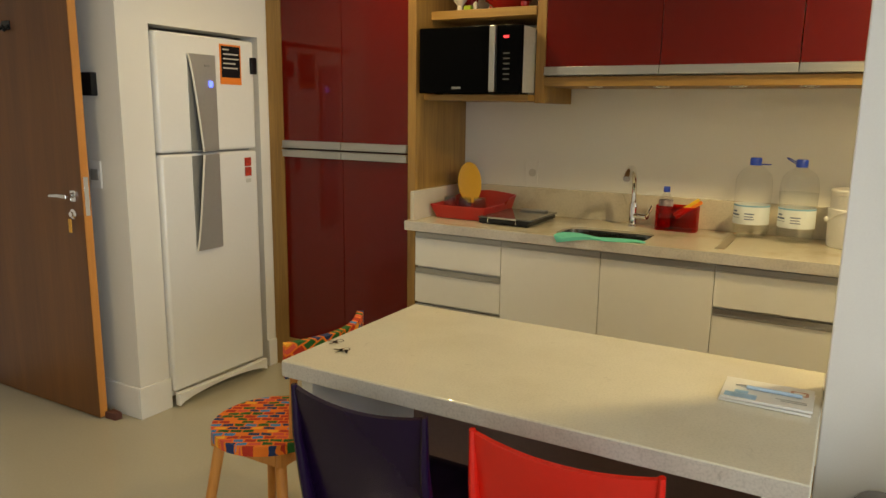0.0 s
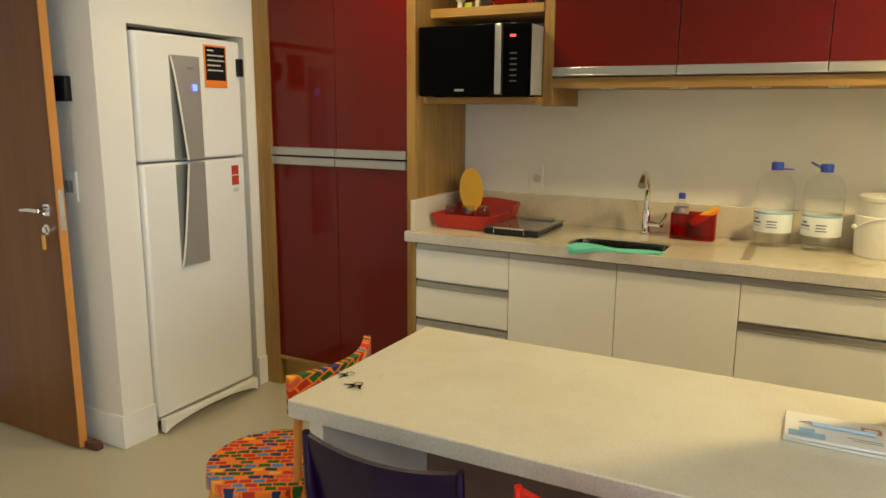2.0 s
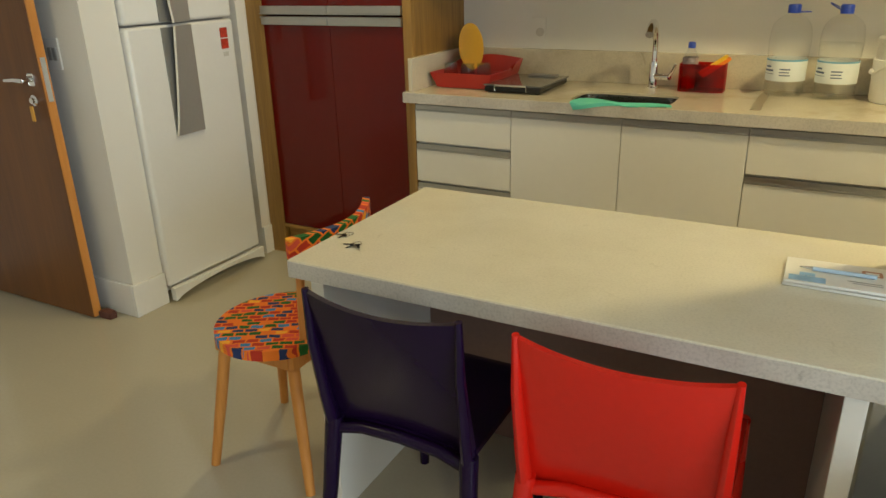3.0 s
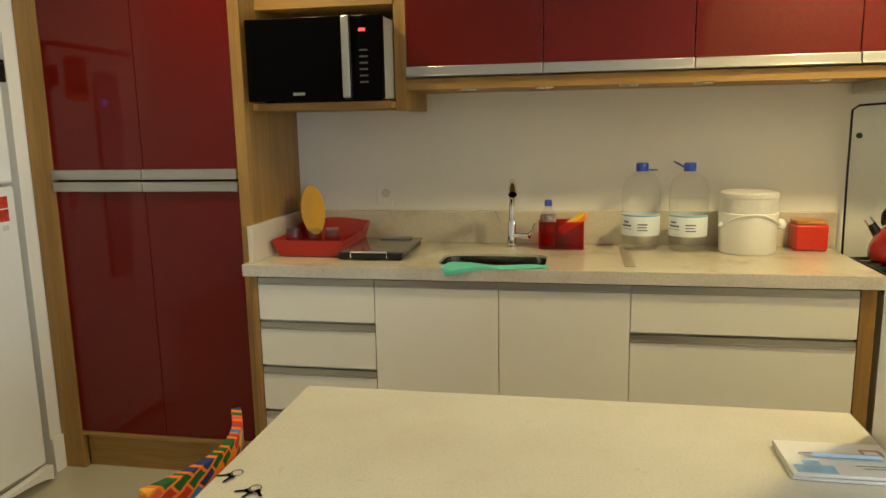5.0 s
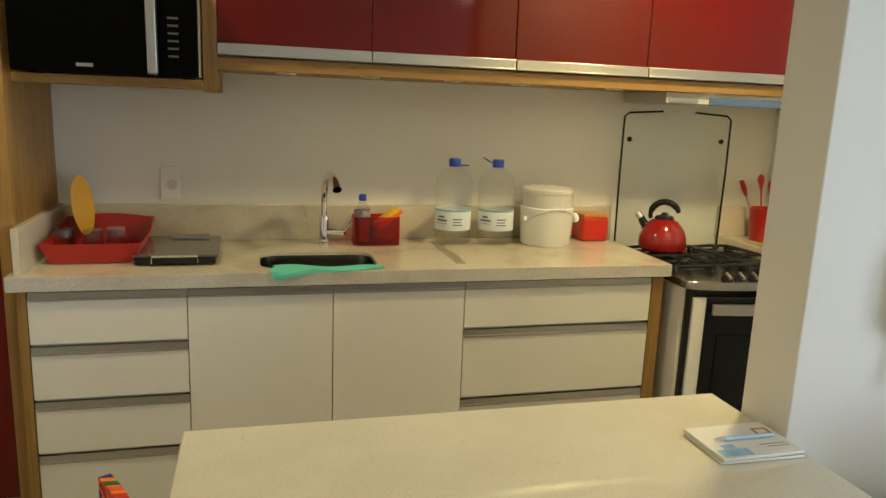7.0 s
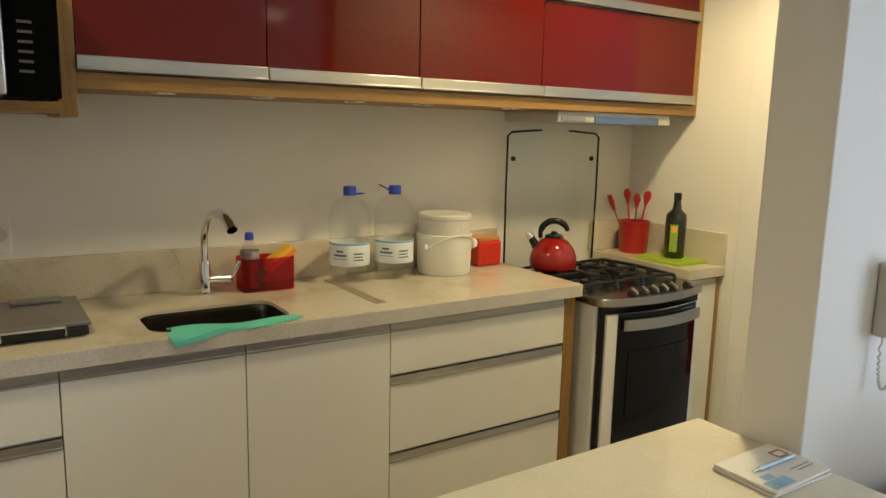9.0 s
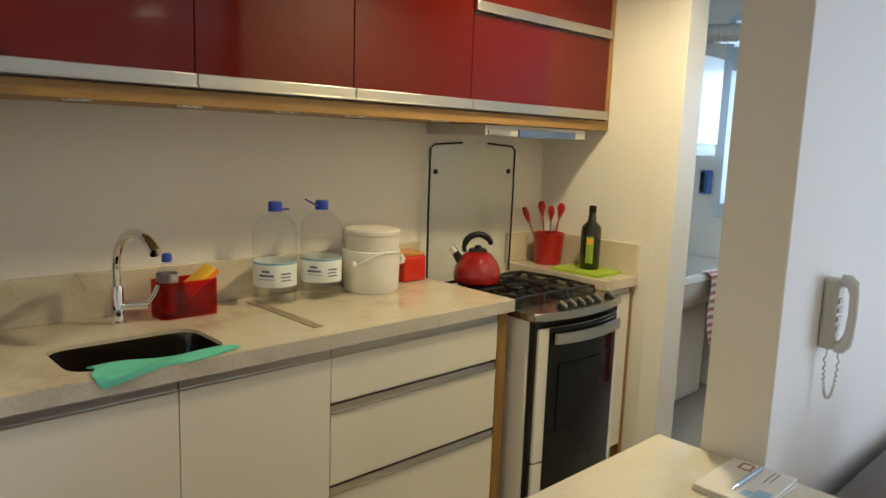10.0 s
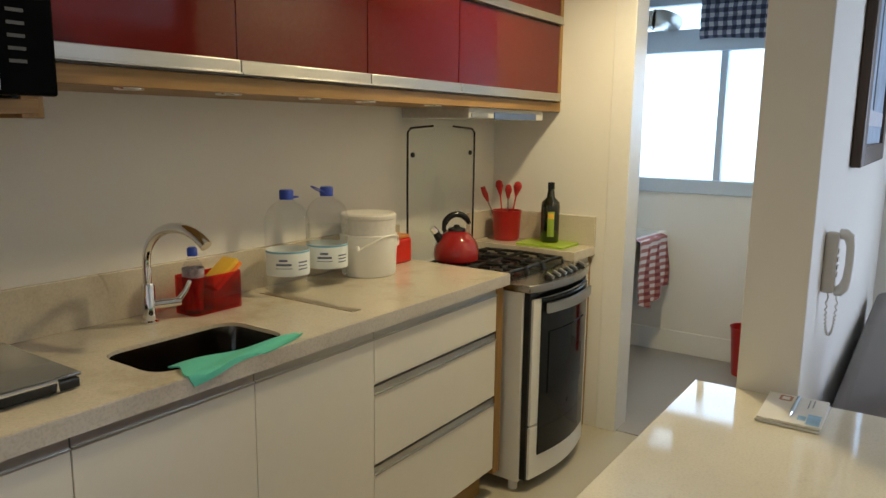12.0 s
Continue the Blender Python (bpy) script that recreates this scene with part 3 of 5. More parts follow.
# worktop with the sink cut-out
CT, CF = 0.907, 2.845
SX0, SX1, SY0, SY1 = -0.965, -0.570, 2.905, 3.150
wt = thing("worktop", (-0.6, 3.1, BZ), "beige quartz worktop with upstands", "worktop")
hole = rounded(SX0, SY0, SX1, SY1, 0.06)
bm = bmesh.new()
loops = {}
for key, z in (("top", CT), ("low", BZ)):
    edges = []
    for tag, pts in (("out", [(-1.691, CF), (0.513, CF), (0.513, BACK - 0.002), (-1.691, BACK - 0.002)]), ("in", hole)):
        vs = [bm.verts.new((x, y, z)) for x, y in pts]
        loops[key, tag] = vs
        edges += [bm.edges.new((vs[k], vs[(k + 1) % len(vs)])) for k in range(len(vs))]
    bmesh.ops.triangle_fill(bm, edges=edges, use_beauty=True)
for tag in ("out", "in"):
    a, b = loops["top", tag], loops["low", tag]
    for k in range(len(a)):
        bm.faces.new((a[k], a[(k + 1) % len(a)], b[(k + 1) % len(a)], b[k]))
part("slab", bm, M_QUARTZ, wt)
part("front_edge", box(-1.6905, CF - 0.002, BZ + 0.001, 0.5125, CF, CT - 0.002), M_EDGE, wt, "darker, rougher speckled front edge")
part("backsplash", box(-1.652, BACK - 0.022, CT, 0.535, BACK - 0.001, 1.045, 0.002), M_QUARTZ, wt)
part("side_upstand", box(-1.672, CF + 0.02, CT, -1.652, BACK - 0.001, 1.048, 0.002), M_QUARTZ, wt)
# Flat brown strip laid on the slab in place of a cut groove.
part("drain_groove", box(-0.293, 2.93, CT, -0.257, 3.34, CT + 0.002), plain("groove_brown", (0.30, 0.25, 0.17), 0.3, vary=0.15, big=20, bump=0.0), wt)
sk = thing("sink", (-0.76, 3.02, 0.76), "stainless steel undermount sink bowl", "sink")
mine = bmesh.new()
o = rounded(SX0 + 0.002, SY0 + 0.002, SX1 - 0.002, SY1 - 0.002, 0.058)
o2 = rounded(SX0 + 0.02, SY0 + 0.02, SX1 - 0.02, SY1 - 0.02, 0.05)
a = [mine.verts.new((x, y, CT - 0.010)) for x, y in o]
b = [mine.verts.new((x, y, 0.76)) for x, y in o2]
n = len(o)
for i in range(n):
    mine.faces.new((a[i], a[(i + 1) % n], b[(i + 1) % n], b[i]))
mine.faces.new(b)
bmesh.ops.solidify(mine, geom=mine.faces[:], thickness=0.002)
part("bowl", mine, plain("steel_bowl", (0.32, 0.30, 0.27), 0.14, 1.0, vary=0.05, bump=0.0), sk)
part("drain", lathe([(0, 0.764), (0.03, 0.764), (0.04, 0.7625)], (-0.76, 3.02, 0), 20), M_CHROME, sk, "chrome drain")

# worktop return beyond the stove
rt = thing("corner_worktop", (1.22, 3.1, 0.862), "short beige quartz worktop beside the wall", "worktop")
part("slab", box(1.105, CF, BZ, SIDE - 0.001, BACK - 0.002, CT, 0.003), M_QUARTZ, rt)
part("backsplash", box(1.09, BACK - 0.022, CT, SIDE - 0.02, BACK - 0.001, 1.045, 0.002), M_QUARTZ, rt)
part("side_upstand", box(SIDE - 0.020, CF, CT, SIDE - 0.001, BACK - 0.001, 1.046, 0.002), M_QUARTZ, rt)
base_unit(1.108, SIDE - 0.03, (0.862,), "narrow white base cabinet beside the wall", "base cabinet")
e = thing("filler_strip", (1.33, 2.9, 0), "oak filler strip beside the wall", "panel")
part("board", box(SIDE - 0.028, BF + 0.002, 0.0, SIDE - 0.002, BF + 0.04, BZ - 0.001, 0.001), M_OAK, e)

# ---- table ----
TX0, TX1, TY0, TY1, TZ = -1.129, 0.139, 1.362, 2.036, 0.765
tb = thing("dining_table", (-0.5, 1.69, 0), "pale speckled quartz dining table on white panel legs", "table")
part("tabletop", box(TX0, TY0, TZ - 0.046, TX1, TY1, TZ, 0.004), M_TABLE, tb)
part("front_edge", box(TX0 + 0.003, TY0 - 0.002, TZ - 0.043, TX1 - 0.003, TY0, TZ - 0.003), M_EDGE, tb, "darker, rougher speckled front edge")
part("leg_panel", box(-1.10, TY0 + 0.045, 0, -1.062, TY1 - 0.045, TZ - 0.047, 0.002), M_WHITEMDF, tb)
part("leg_panel", box(0.056, TY0 + 0.045, 0, 0.094, TY1 - 0.045, TZ - 0.047, 0.002), M_WHITEMDF, tb)

# Taken as white; chair shade and red bounce are put into its brown.
part("modesty_panel", box(-1.062, 1.925, 0.0, 0.056, 1.945, TZ - 0.047, 0.001), plain("shaded_white_panel", (0.24, 0.145, 0.115), 0.4), tb, "white back panel with chair shade and red bounce in its colour")

# ---- refrigerator ----
fx = LEFT + 0.028
fr = thing("refrigerator", (fx - 0.35, 2.54, 0), "white two-door refrigerator in a wall recess", "refrigerator")
part("body", box(fx - 0.66, 2.183, 0.03, fx - 0.062, 2.788, 1.748, 0.006), M_FRIDGE, fr)
for z0, z1, nm in ((1.218, 1.756, "freezer_door"), (0.075, 1.210, "fridge_door")):
    part(nm, box(fx - 0.058, 2.183, z0, fx, 2.788, z1, 0.014, seg=3), M_FRIDGE, fr)
part("door_gasket", box(fx - 0.062, 2.189, 0.08, fx - 0.056, 2.783, 1.751), M_GREYPL, fr, "grey rubber gasket")
bm = sheet(lambda u, v: Vector((fx - 0.005 + 0.012 * math.sin(math.pi * u), 2.190 + 0.592 * u, 0.072 - (0.062 * (1 - 0.75 * math.sin(math.pi * u) ** 0.6)) * v)), 20, 2, 0.03)
part("kick_panel", bm, M_FRIDGE, fr, "white arched kick panel")


def handle_edge(v, up):
    k = 1 - (v if up else 1 - v)
    return 2.360 + 0.044 * k ** 0.7, 0.008 + 0.028 * k ** 0.8


def fridge_handle(z0, z1, up):
    def fn(u, v):
        y0, out = handle_edge(v, up)
        return Vector((fx + 0.008 + (out - 0.008) * (1 - u), y0 + (2.516 - y0) * u, z0 + (z1 - z0) * v))
    return sheet(fn, 6, 16, 0.006)


for z0, z1, up in ((1.218, 1.668, True), (0.742, 1.203, False)):
    h = part("handle", fridge_handle(z0, z1, up), M_SILVER, fr, "curved silver-grey handle plate")
    rim = [handle_edge(i / 14, up) for i in range(15)]
    part("handle_trim", tube([(fx + out + 0.001, y - 0.003, z0 + (z1 - z0) * i / 14) for i, (y, out) in enumerate(rim)], 0.0045, 8), M_WHITEMDF, h, "pale edge trim")
    # Flat grey strip on the door in place of a hollow finger recess.
    part("recess_strip", box(fx + 0.0005, 2.358, z0 + 0.004, fx + 0.005, 2.440, z1 - 0.004, 0.001), M_GREYPL, fr, "flat dark strip standing for the finger recess")
part("display", box(fx + 0.012, 2.468, 1.520, fx + 0.0265, 2.484, 1.547), M_BLUELED, fr, "small blue lit display")
part("logo_plate", box(fx + 0.010, 2.446, 1.612, fx + 0.0185, 2.476, 1.622), M_GREYPL, fr)
c = thing("fridge_magnet", (fx, 2.68, 1.55), "black menu card with an orange border on the fridge", "magnet")
part("card", box(fx + 0.0005, 2.556, 1.537, fx + 0.004, 2.693, 1.727, 0.0005), M_ORANGEPR, c)
part("panel", box(fx + 0.004, 2.564, 1.570, fx + 0.005, 2.685, 1.719), M_BLACK, c)
for i, (a, b) in enumerate(((0.01, 0.05), (0.01, 0.11), (0.01, 0.115), (0.01, 0.09), (0.01, 0.105))):
    part("writing", box(fx + 0.005, 2.564 + a, 1.700 - i * 0.022, fx + 0.0056, 2.564 + b, 1.706 - i * 0.022), M_CHALK, c)
c = thing("fridge_magnet", (fx, 2.83, 1.61), "small black clip magnet", "magnet")
part("clip", box(fx, 2.754, 1.593, fx + 0.02, 2.788, 1.675, 0.004), M_BLACK, c)
for z0, z1 in ((1.130, 1.174), (1.080, 1.125)):
    c = thing("sticker", (fx, 2.77, z0), "small red printed sticker on the fridge door", "sticker")
    part("paper", box(fx, 2.696, z0, fx + 0.001, 2.742, z1), plain("red_print", (0.45, 0.04, 0.02), 0.5, vary=0.5, big=60, bump=0.0), c)
c = thing("sticker", (fx, 2.77, 1.06), "small pale sticker on the fridge door", "sticker")
part("paper", box(fx, 2.704, 1.046, fx + 0.001, 2.736, 1.066), M_CHALK, c)

# ---- entrance door, open along the wall ----
dr = thing("entrance_door", (-3.16, 1.932, 0), "orange-brown wooden entrance door standing open", "door")
part("leaf", box(-3.575, 1.908, 0.008, -2.757, 1.948, 2.09, 0.002), M_DOOR, dr)
part("edge_strip", box(-2.757, 1.910, 0.01, -2.752, 1.946, 2.088, 0.001), M_PINE, dr, "pale edge of the door leaf")
bm = tube([(-2.815, 1.908, 1.035), (-2.815, 1.867, 1.035)], 0.009, 10)
tube([(-2.812, 1.867, 1.035), (-2.86, 1.864, 1.037), (-2.925, 1.866, 1.032)], [0.010, 0.009, 0.007], 10, bm=bm)
box(-2.835, 1.902, 1.010, -2.795, 1.909, 1.060, 0.006, bm=bm)
part("door_handle", bm, M_CHROME, dr, "chrome lever handle")
bm = lathe([(0, 0), (0.022, 0), (0.022, 0.008), (0.012, 0.012), (0.012, 0.02), (0, 0.02)], (-2.82, 1.908, 0.955), 18, m=Matrix.Rotation(radians(90), 4, "X"))
k = part("lock_cylinder", bm, M_CHROME, dr, "round chrome lock")
part("key_tag", box(-2.828, 1.880, 0.875, -2.808, 1.885, 0.935, 0.002), M_BRASS, k, "yellow key tag hanging from the lock")
part("strike_plate", box(-2.753, 1.917, 0.95, -2.7505, 1.939, 1.12, 0.0005), M_CHROME, dr)
bm = box(-3.238, 1.904, 1.750, -3.168, 1.909, 1.792, 0.003)
tube([(-3.226, 1.906, 1.772), (-3.226, 1.884, 1.745), (-3.226, 1.879, 1.765)], 0.006, 8, bm=bm)
tube([(-3.180, 1.906, 1.772), (-3.180, 1.884, 1.745), (-3.180, 1.879, 1.765)], 0.006, 8, bm=bm)
part("coat_hook", bm, M_BLACK, dr, "small black double hook")
c = thing("door_wedge", (-2.72, 1.952, 0), "small dark red-brown door stop on the floor", "door stop")
part("body", prism([(-2.75, 1.927), (-2.68, 1.932), (-2.675, 1.967), (-2.745, 1.972)], 0, 0.035, 0.006), plain("brown_fabric", (0.10, 0.035, 0.025), 0.9), c)
c = thing("intercom", (-2.79, HALL, 1.5), "small black box on the wall", "intercom")
part("case", box(-2.836, HALL - 0.03, 1.468, -2.746, HALL, 1.568, 0.004), M_BLACK, c)
c = thing("light_switch", (-2.80, HALL, 1.1), "white wall switch plate", "switch")
part("plate", box(-2.836, HALL - 0.008, 1.062, -2.760, HALL, 1.184, 0.003), M_TRIM, c)
part("rocker", box(-2.822, HALL - 0.014, 1.098, -2.800, HALL - 0.008, 1.148, 0.002), M_SILVER, c)
part("rocker", box(-2.796, HALL - 0.014, 1.098, -2.774, HALL - 0.008, 1.148, 0.002), M_SILVER, c)

# ---- ceiling lamps ----
# The last two fittings are unseen, made up for the living room fill lamps.
for sx, sy, watts in SPOTS:
    c = thing("ceiling_or_fill_lamp", (sx, sy, CEIL), "round white recessed ceiling lamp, lit; the living room pair is added", "ceiling lamp", "ceiling lamps")
    part("rim", lathe([(0.088, CEIL - 0.001), (0.09, CEIL - 0.010), (0.104, CEIL - 0.010), (0.108, CEIL - 0.001)], (sx, sy, 0), 32), M_TRIM, c)
    part("diffuser", lathe([(0, CEIL - 0.006), (0.088, CEIL - 0.006), (0.088, CEIL - 0.001)], (sx, sy, 0), 32), M_LAMP, c, "glowing warm diffuser")

# ---- stove ----
def bow(x, depth, x0=0.57, x1=1.085):
    """How far the stove's front bulges forward at x."""
    u = (x - x0) / (x1 - x0)
    return depth * math.sin(math.pi * max(0.0, min(1.0, u)))


def front_sheet(x0, x1, z0, z1, y, depth, thick, n=14):
    xs = [x0 + (x1 - x0) * i / n for i in range(n + 1)]
    return prism([(x, y - bow(x, depth)) for x in xs] + [(x, y + thick - bow(x, depth)) for x in reversed(xs)], z0, z1)


st = thing("stove", (0.82, 3.05, 0), "white and steel gas stove with a dark oven door", "stove")
part("body", box(0.54, 2.80, 0.045, 1.09, 3.34, 0.835, 0.004), M_WHITEPL, st)
# Black plate behind the oven door stands in for the dark of its gap.
part("door_gap", box(0.552, 2.775, 0.055, 1.082, 2.80, 0.83), M_BLACK, st, "black gap round the oven door")
part("oven_door", front_sheet(0.566, 1.085, 0.285, 0.800, 2.765, 0.035, 0.012), M_WHITEPL, st)
part("oven_window", front_sheet(0.612, 1.045, 0.268, 0.802, 2.7605, 0.036, 0.004), M_OVENGL, st, "black oven glass")
part("inner_window", front_sheet(0.66, 1.0, 0.40, 0.66, 2.7565, 0.036, 0.002), M_OVENGL, st)
part("drawer", front_sheet(0.566, 1.085, 0.055, 0.275, 2.765, 0.035, 0.012), M_WHITEPL, st)
part("drawer_window", front_sheet(0.612, 1.045, 0.150, 0.266, 2.7605, 0.036, 0.004), M_OVENGL, st, "black lower panel")
part("oven_handle", front_sheet(0.628, 1.048, 0.742, 0.782, 2.742, 0.040, 0.012), M_ALU, st, "flat aluminium handle")
part("logo_plate", front_sheet(0.818, 0.838, 0.32, 0.335, 2.758, 0.036, 0.002, 2), M_BLACK, st)
for ly in (2.84, 3.28):
    for lx in (0.575, 1.055):
        part("foot", lathe([(0, 0), (0.02, 0), (0.018, 0.05), (0, 0.05)], (lx, ly, 0), 12), M_WHITEPL, st)
outline = [(0.534, 3.35), (0.534, 2.80)] + [(0.534 + 0.562 * i / 14, 2.775 - bow(0.534 + 0.562 * i / 14, 0.055, 0.50, 1.13)) for i in range(15)] + [(1.096, 2.80), (1.096, 3.35)]
part("hob_top", prism(outline, 0.832, 0.862, 0.006), M_STEEL, st, "stainless steel hob plate")
for i, x in enumerate((0.70, 0.755, 0.81, 0.865, 0.92, 1.02)):
    m = Matrix.Rotation(radians(25), 4, "X")
    k = part("knob", lathe([(0, 0), (0.021, 0), (0.020, 0.012), (0.016, 0.016), (0, 0.016)], (x, 2.790 - bow(x, 0.02, 0.5, 1.13), 0.860), 16, m=m), M_BLACK, st, "round black knob")
    bm = box(-0.005, -0.018, 0.014, 0.005, 0.018, 0.026, 0.002)
    bmesh.ops.transform(bm, matrix=Matrix.Translation((x, 2.790 - bow(x, 0.02, 0.5, 1.13), 0.860)) @ m, verts=bm.verts)
    part("grip", bm, M_ALU, k)
# Thin black plate added over the steel to darken the area under the grates.
part("hob_dark_plate", prism(rounded(0.553, 2.872, 1.079, 3.318, 0.03), 0.8615, 0.8632), M_BLACK, st, "black plate added under the grates")
for bx, by, r in ((0.675, 3.20, 0.042), (0.955, 3.20, 0.034), (0.675, 2.98, 0.034), (0.955, 2.98, 0.042), (0.815, 3.09, 0.05)):
    part("burner", lathe([(r + 0.022, 0.8622), (r + 0.018, 0.868), (r, 0.869), (r, 0.880), (r - 0.004, 0.884), (0, 0.885)], (bx, by, 0), 24), M_IRON, st, "black enamel burner cap")
for gx0, gx1 in ((0.560, 0.735), (0.740, 0.882), (0.887, 1.072)):
    cx = (gx0 + gx1) / 2
    bm = tube([(gx0, 2.885, 0.862), (gx0, 2.89, 0.882), (gx0, 3.09, 0.887), (gx0, 3.295, 0.882), (gx0, 3.30, 0.862)], 0.0072, 8)
    tube([(gx1, 2.885, 0.862), (gx1, 2.89, 0.882), (gx1, 3.09, 0.887), (gx1, 3.295, 0.882), (gx1, 3.30, 0.862)], 0.0072, 8, bm=bm)
    for y in (2.905, 3.09, 3.28):
        tube([(gx0, y, 0.883), (cx, y, 0.887), (gx1, y, 0.883)], 0.0072, 8, bm=bm)
    for y in (2.98, 3.20):
        tube([(gx0, y, 0.884), (cx - 0.03, y, 0.888)], 0.0065, 8, bm=bm)
        tube([(gx1, y, 0.884), (cx + 0.03, y, 0.888)], 0.0065, 8, bm=bm)
        tube([(cx, y - 0.075, 0.886), (cx, y - 0.03, 0.888)], 0.0065, 8, bm=bm)
        tube([(cx, y + 0.075, 0.886), (cx, y + 0.03, 0.888)], 0.0065, 8, bm=bm)
    part("grate", bm, M_IRON, st, "black iron pot grate")
# raised glass lid
GL = 3.372
edge = [(0.556, 0.875), (0.552, 1.20), (0.553, 1.435), (0.575, 1.452), (0.815, 1.466), (1.055, 1.452), (1.077, 1.435), (1.078, 1.20), (1.074, 0.875)]
bm = bmesh.new()
for y in (GL - 0.002, GL + 0.003):
    bm.faces.new([bm.verts.new((x, y, z)) for x, z in edge])
bm.verts.ensure_lookup_table()
for i in range(9):
    j = (i + 1) % 9
    bm.faces.new((bm.verts[i], bm.verts[j], bm.verts[9 + j], bm.verts[9 + i]))
lid = part("glass_lid", bm, clear("lid_glass", (0.955, 0.965, 0.96), 0.10, 0.03), st, "raised clear glass lid")
lid.visible_shadow = False
part("lid_edge", tube([(x, GL, z) for x, z in edge[:4]] + [(0.735, GL, 1.462)], 0.0045, 8), M_BLACK, lid, "dark rim of the glass")
part("lid_edge", tube([(0.895, GL, 1.462)] + [(x, GL, z) for x, z in edge[5:]], 0.0045, 8), M_BLACK, lid, "dark rim of the glass")
for x in (0.582, 1.034):
    part("lid_screw", lathe([(0, 0), (0.011, 0), (0.011, 0.006), (0, 0.007)], (x, GL - 0.002, 1.340), 16, m=Matrix.Rotation(radians(90), 4, "X")), M_BLACK, lid)

# extractor under the wall cupboard
c = thing("extractor_hood", (0.9, 3.2, 1.495), "slim white extractor hood under the wall cupboard", "extractor hood")
part("case", box(0.56, 3.075, 1.493, 1.20, BACK - 0.01, 1.5365, 0.004), plain("hood_enamel", (0.50, 0.49, 0.46), 0.4, bump=0.0), c)
# Front strip in one dark blue, set off from the grey case.
part("front_strip", box(0.75, 3.068, 1.492, 1.12, 3.075, 1.521, 0.001), plain("hood_strip_blue", (0.08, 0.13, 0.28), 0.25, bump=0.0), c, "dark blue front strip")
part("button", box(0.575, 3.070, 1.498, 0.70, 3.075, 1.516, 0.001), M_GREYPL, c)

# ---- microwave ----
mw = thing("microwave_oven", (-1.39, 3.1, 1.5), "black microwave oven with silver sides on a shelf", "microwave oven")
part("body", box(-1.648, 2.93, 1.507, -1.140, 3.36, 1.790, 0.004), plain("silver_metal_case", (0.46, 0.45, 0.43), 0.4, 0.3), mw)
part("door", box(-1.650, 2.900, 1.503, -1.262, 2.930, 1.793, 0.006), M_BLACKGL, mw)
part("control_panel", box(-1.2605, 2.900, 1.503, -1.138, 2.930, 1.793, 0.006), M_BLACKGL, mw)
part("window", box(-1.585, 2.8985, 1.555, -1.315, 2.9005, 1.745), M_BLACKGL, mw, "tinted window")
part("handle", box(-1.280, 2.872, 1.508, -1.250, 2.900, 1.790, 0.006), M_ALU, mw, "silver bar handle")
part("display", box(-1.222, 2.8985, 1.737, -1.198, 2.9005, 1.747), M_REDLED, mw, "small red lit display")
for i in range(6):
    part("button", box(-1.222, 2.8985, 1.560 + i * 0.022, -1.192, 2.9, 1.566 + i * 0.022), plain("faint_print", (0.06, 0.06, 0.06), 0.5, bump=0.0), mw)
part("logo", box(-1.475, 2.8985, 1.522, -1.430, 2.9, 1.532), M_GREYPL, mw)
for fx0 in (-1.63, -1.19):
    for fy0 in (3.01, 3.33):
        part("foot", box(fx0, fy0, 1.4995, fx0 + 0.03, fy0 + 0.03, 1.508), M_BLACK, mw)

# ---- ornaments on the open shelf ----
SZ = 1.885
c = thing("flower_ornament", (-1.575, 3.15, SZ), "cream ceramic flowers in a small footed vase", "ornament")
part("vase", lathe([(0, SZ), (0.028, SZ), (0.014, SZ + 0.015), (0.012, SZ + 0.035), (0.030, SZ + 0.055), (0.034, SZ + 0.075), (0, SZ + 0.07)], (-1.575, 3.15, 0), 20), M_CREAM, c)
rng = random.Random(4)
for i in range(13):
    a, r = rng.uniform(0, 6.28), rng.uniform(0.0, 0.045)
    z = SZ + 0.09 + rng.uniform(-0.015, 0.04)
    m = Matrix.Rotation(rng.uniform(-0.9, 0.9), 4, "X") @ Matrix.Rotation(rng.uniform(-0.9, 0.9), 4, "Y")
    bm = None
    for p in range(5):
        q = 2 * math.pi * p / 5
        bm = lathe([(0, -0.006), (0.010, -0.003), (0.011, 0.003), (0, 0.008)], (0, 0, 0), 8, bm=bm, m=m @ Matrix.Translation((0.010 * math.cos(q), 0.010 * math.sin(q), 0)))
    bmesh.ops.translate(bm, verts=bm.verts, vec=(-1.575 + r * math.cos(a), 3.15 + r * math.sin(a), z))
    part("flower", bm, M_CREAM, c)
c = thing("red_vase", (-1.575, 3.27, SZ), "tall dark red glass vase", "vase")
part("body", lathe([(0, SZ), (0.03, SZ), (0.034, SZ + 0.08), (0.03, SZ + 0.17), (0.038, SZ + 0.235), (0.034, SZ + 0.235), (0.026, SZ + 0.17), (0, SZ + 0.02)], (-1.575, 3.27, 0), 24), M_REDEN, c)
c = thing("red_candle", (-1.455, 3.22, SZ), "red pillar candle standing behind the bowl", "candle")
part("wax", lathe([(0, SZ), (0.034, SZ), (0.034, SZ + 0.19), (0.028, SZ + 0.195), (0.02, SZ + 0.188), (0, SZ + 0.188)], (-1.455, 3.30, 0), 20), M_REDPL, c)
c = thing("red_bowl", (-1.35, 3.18, SZ), "large round red bowl", "bowl")
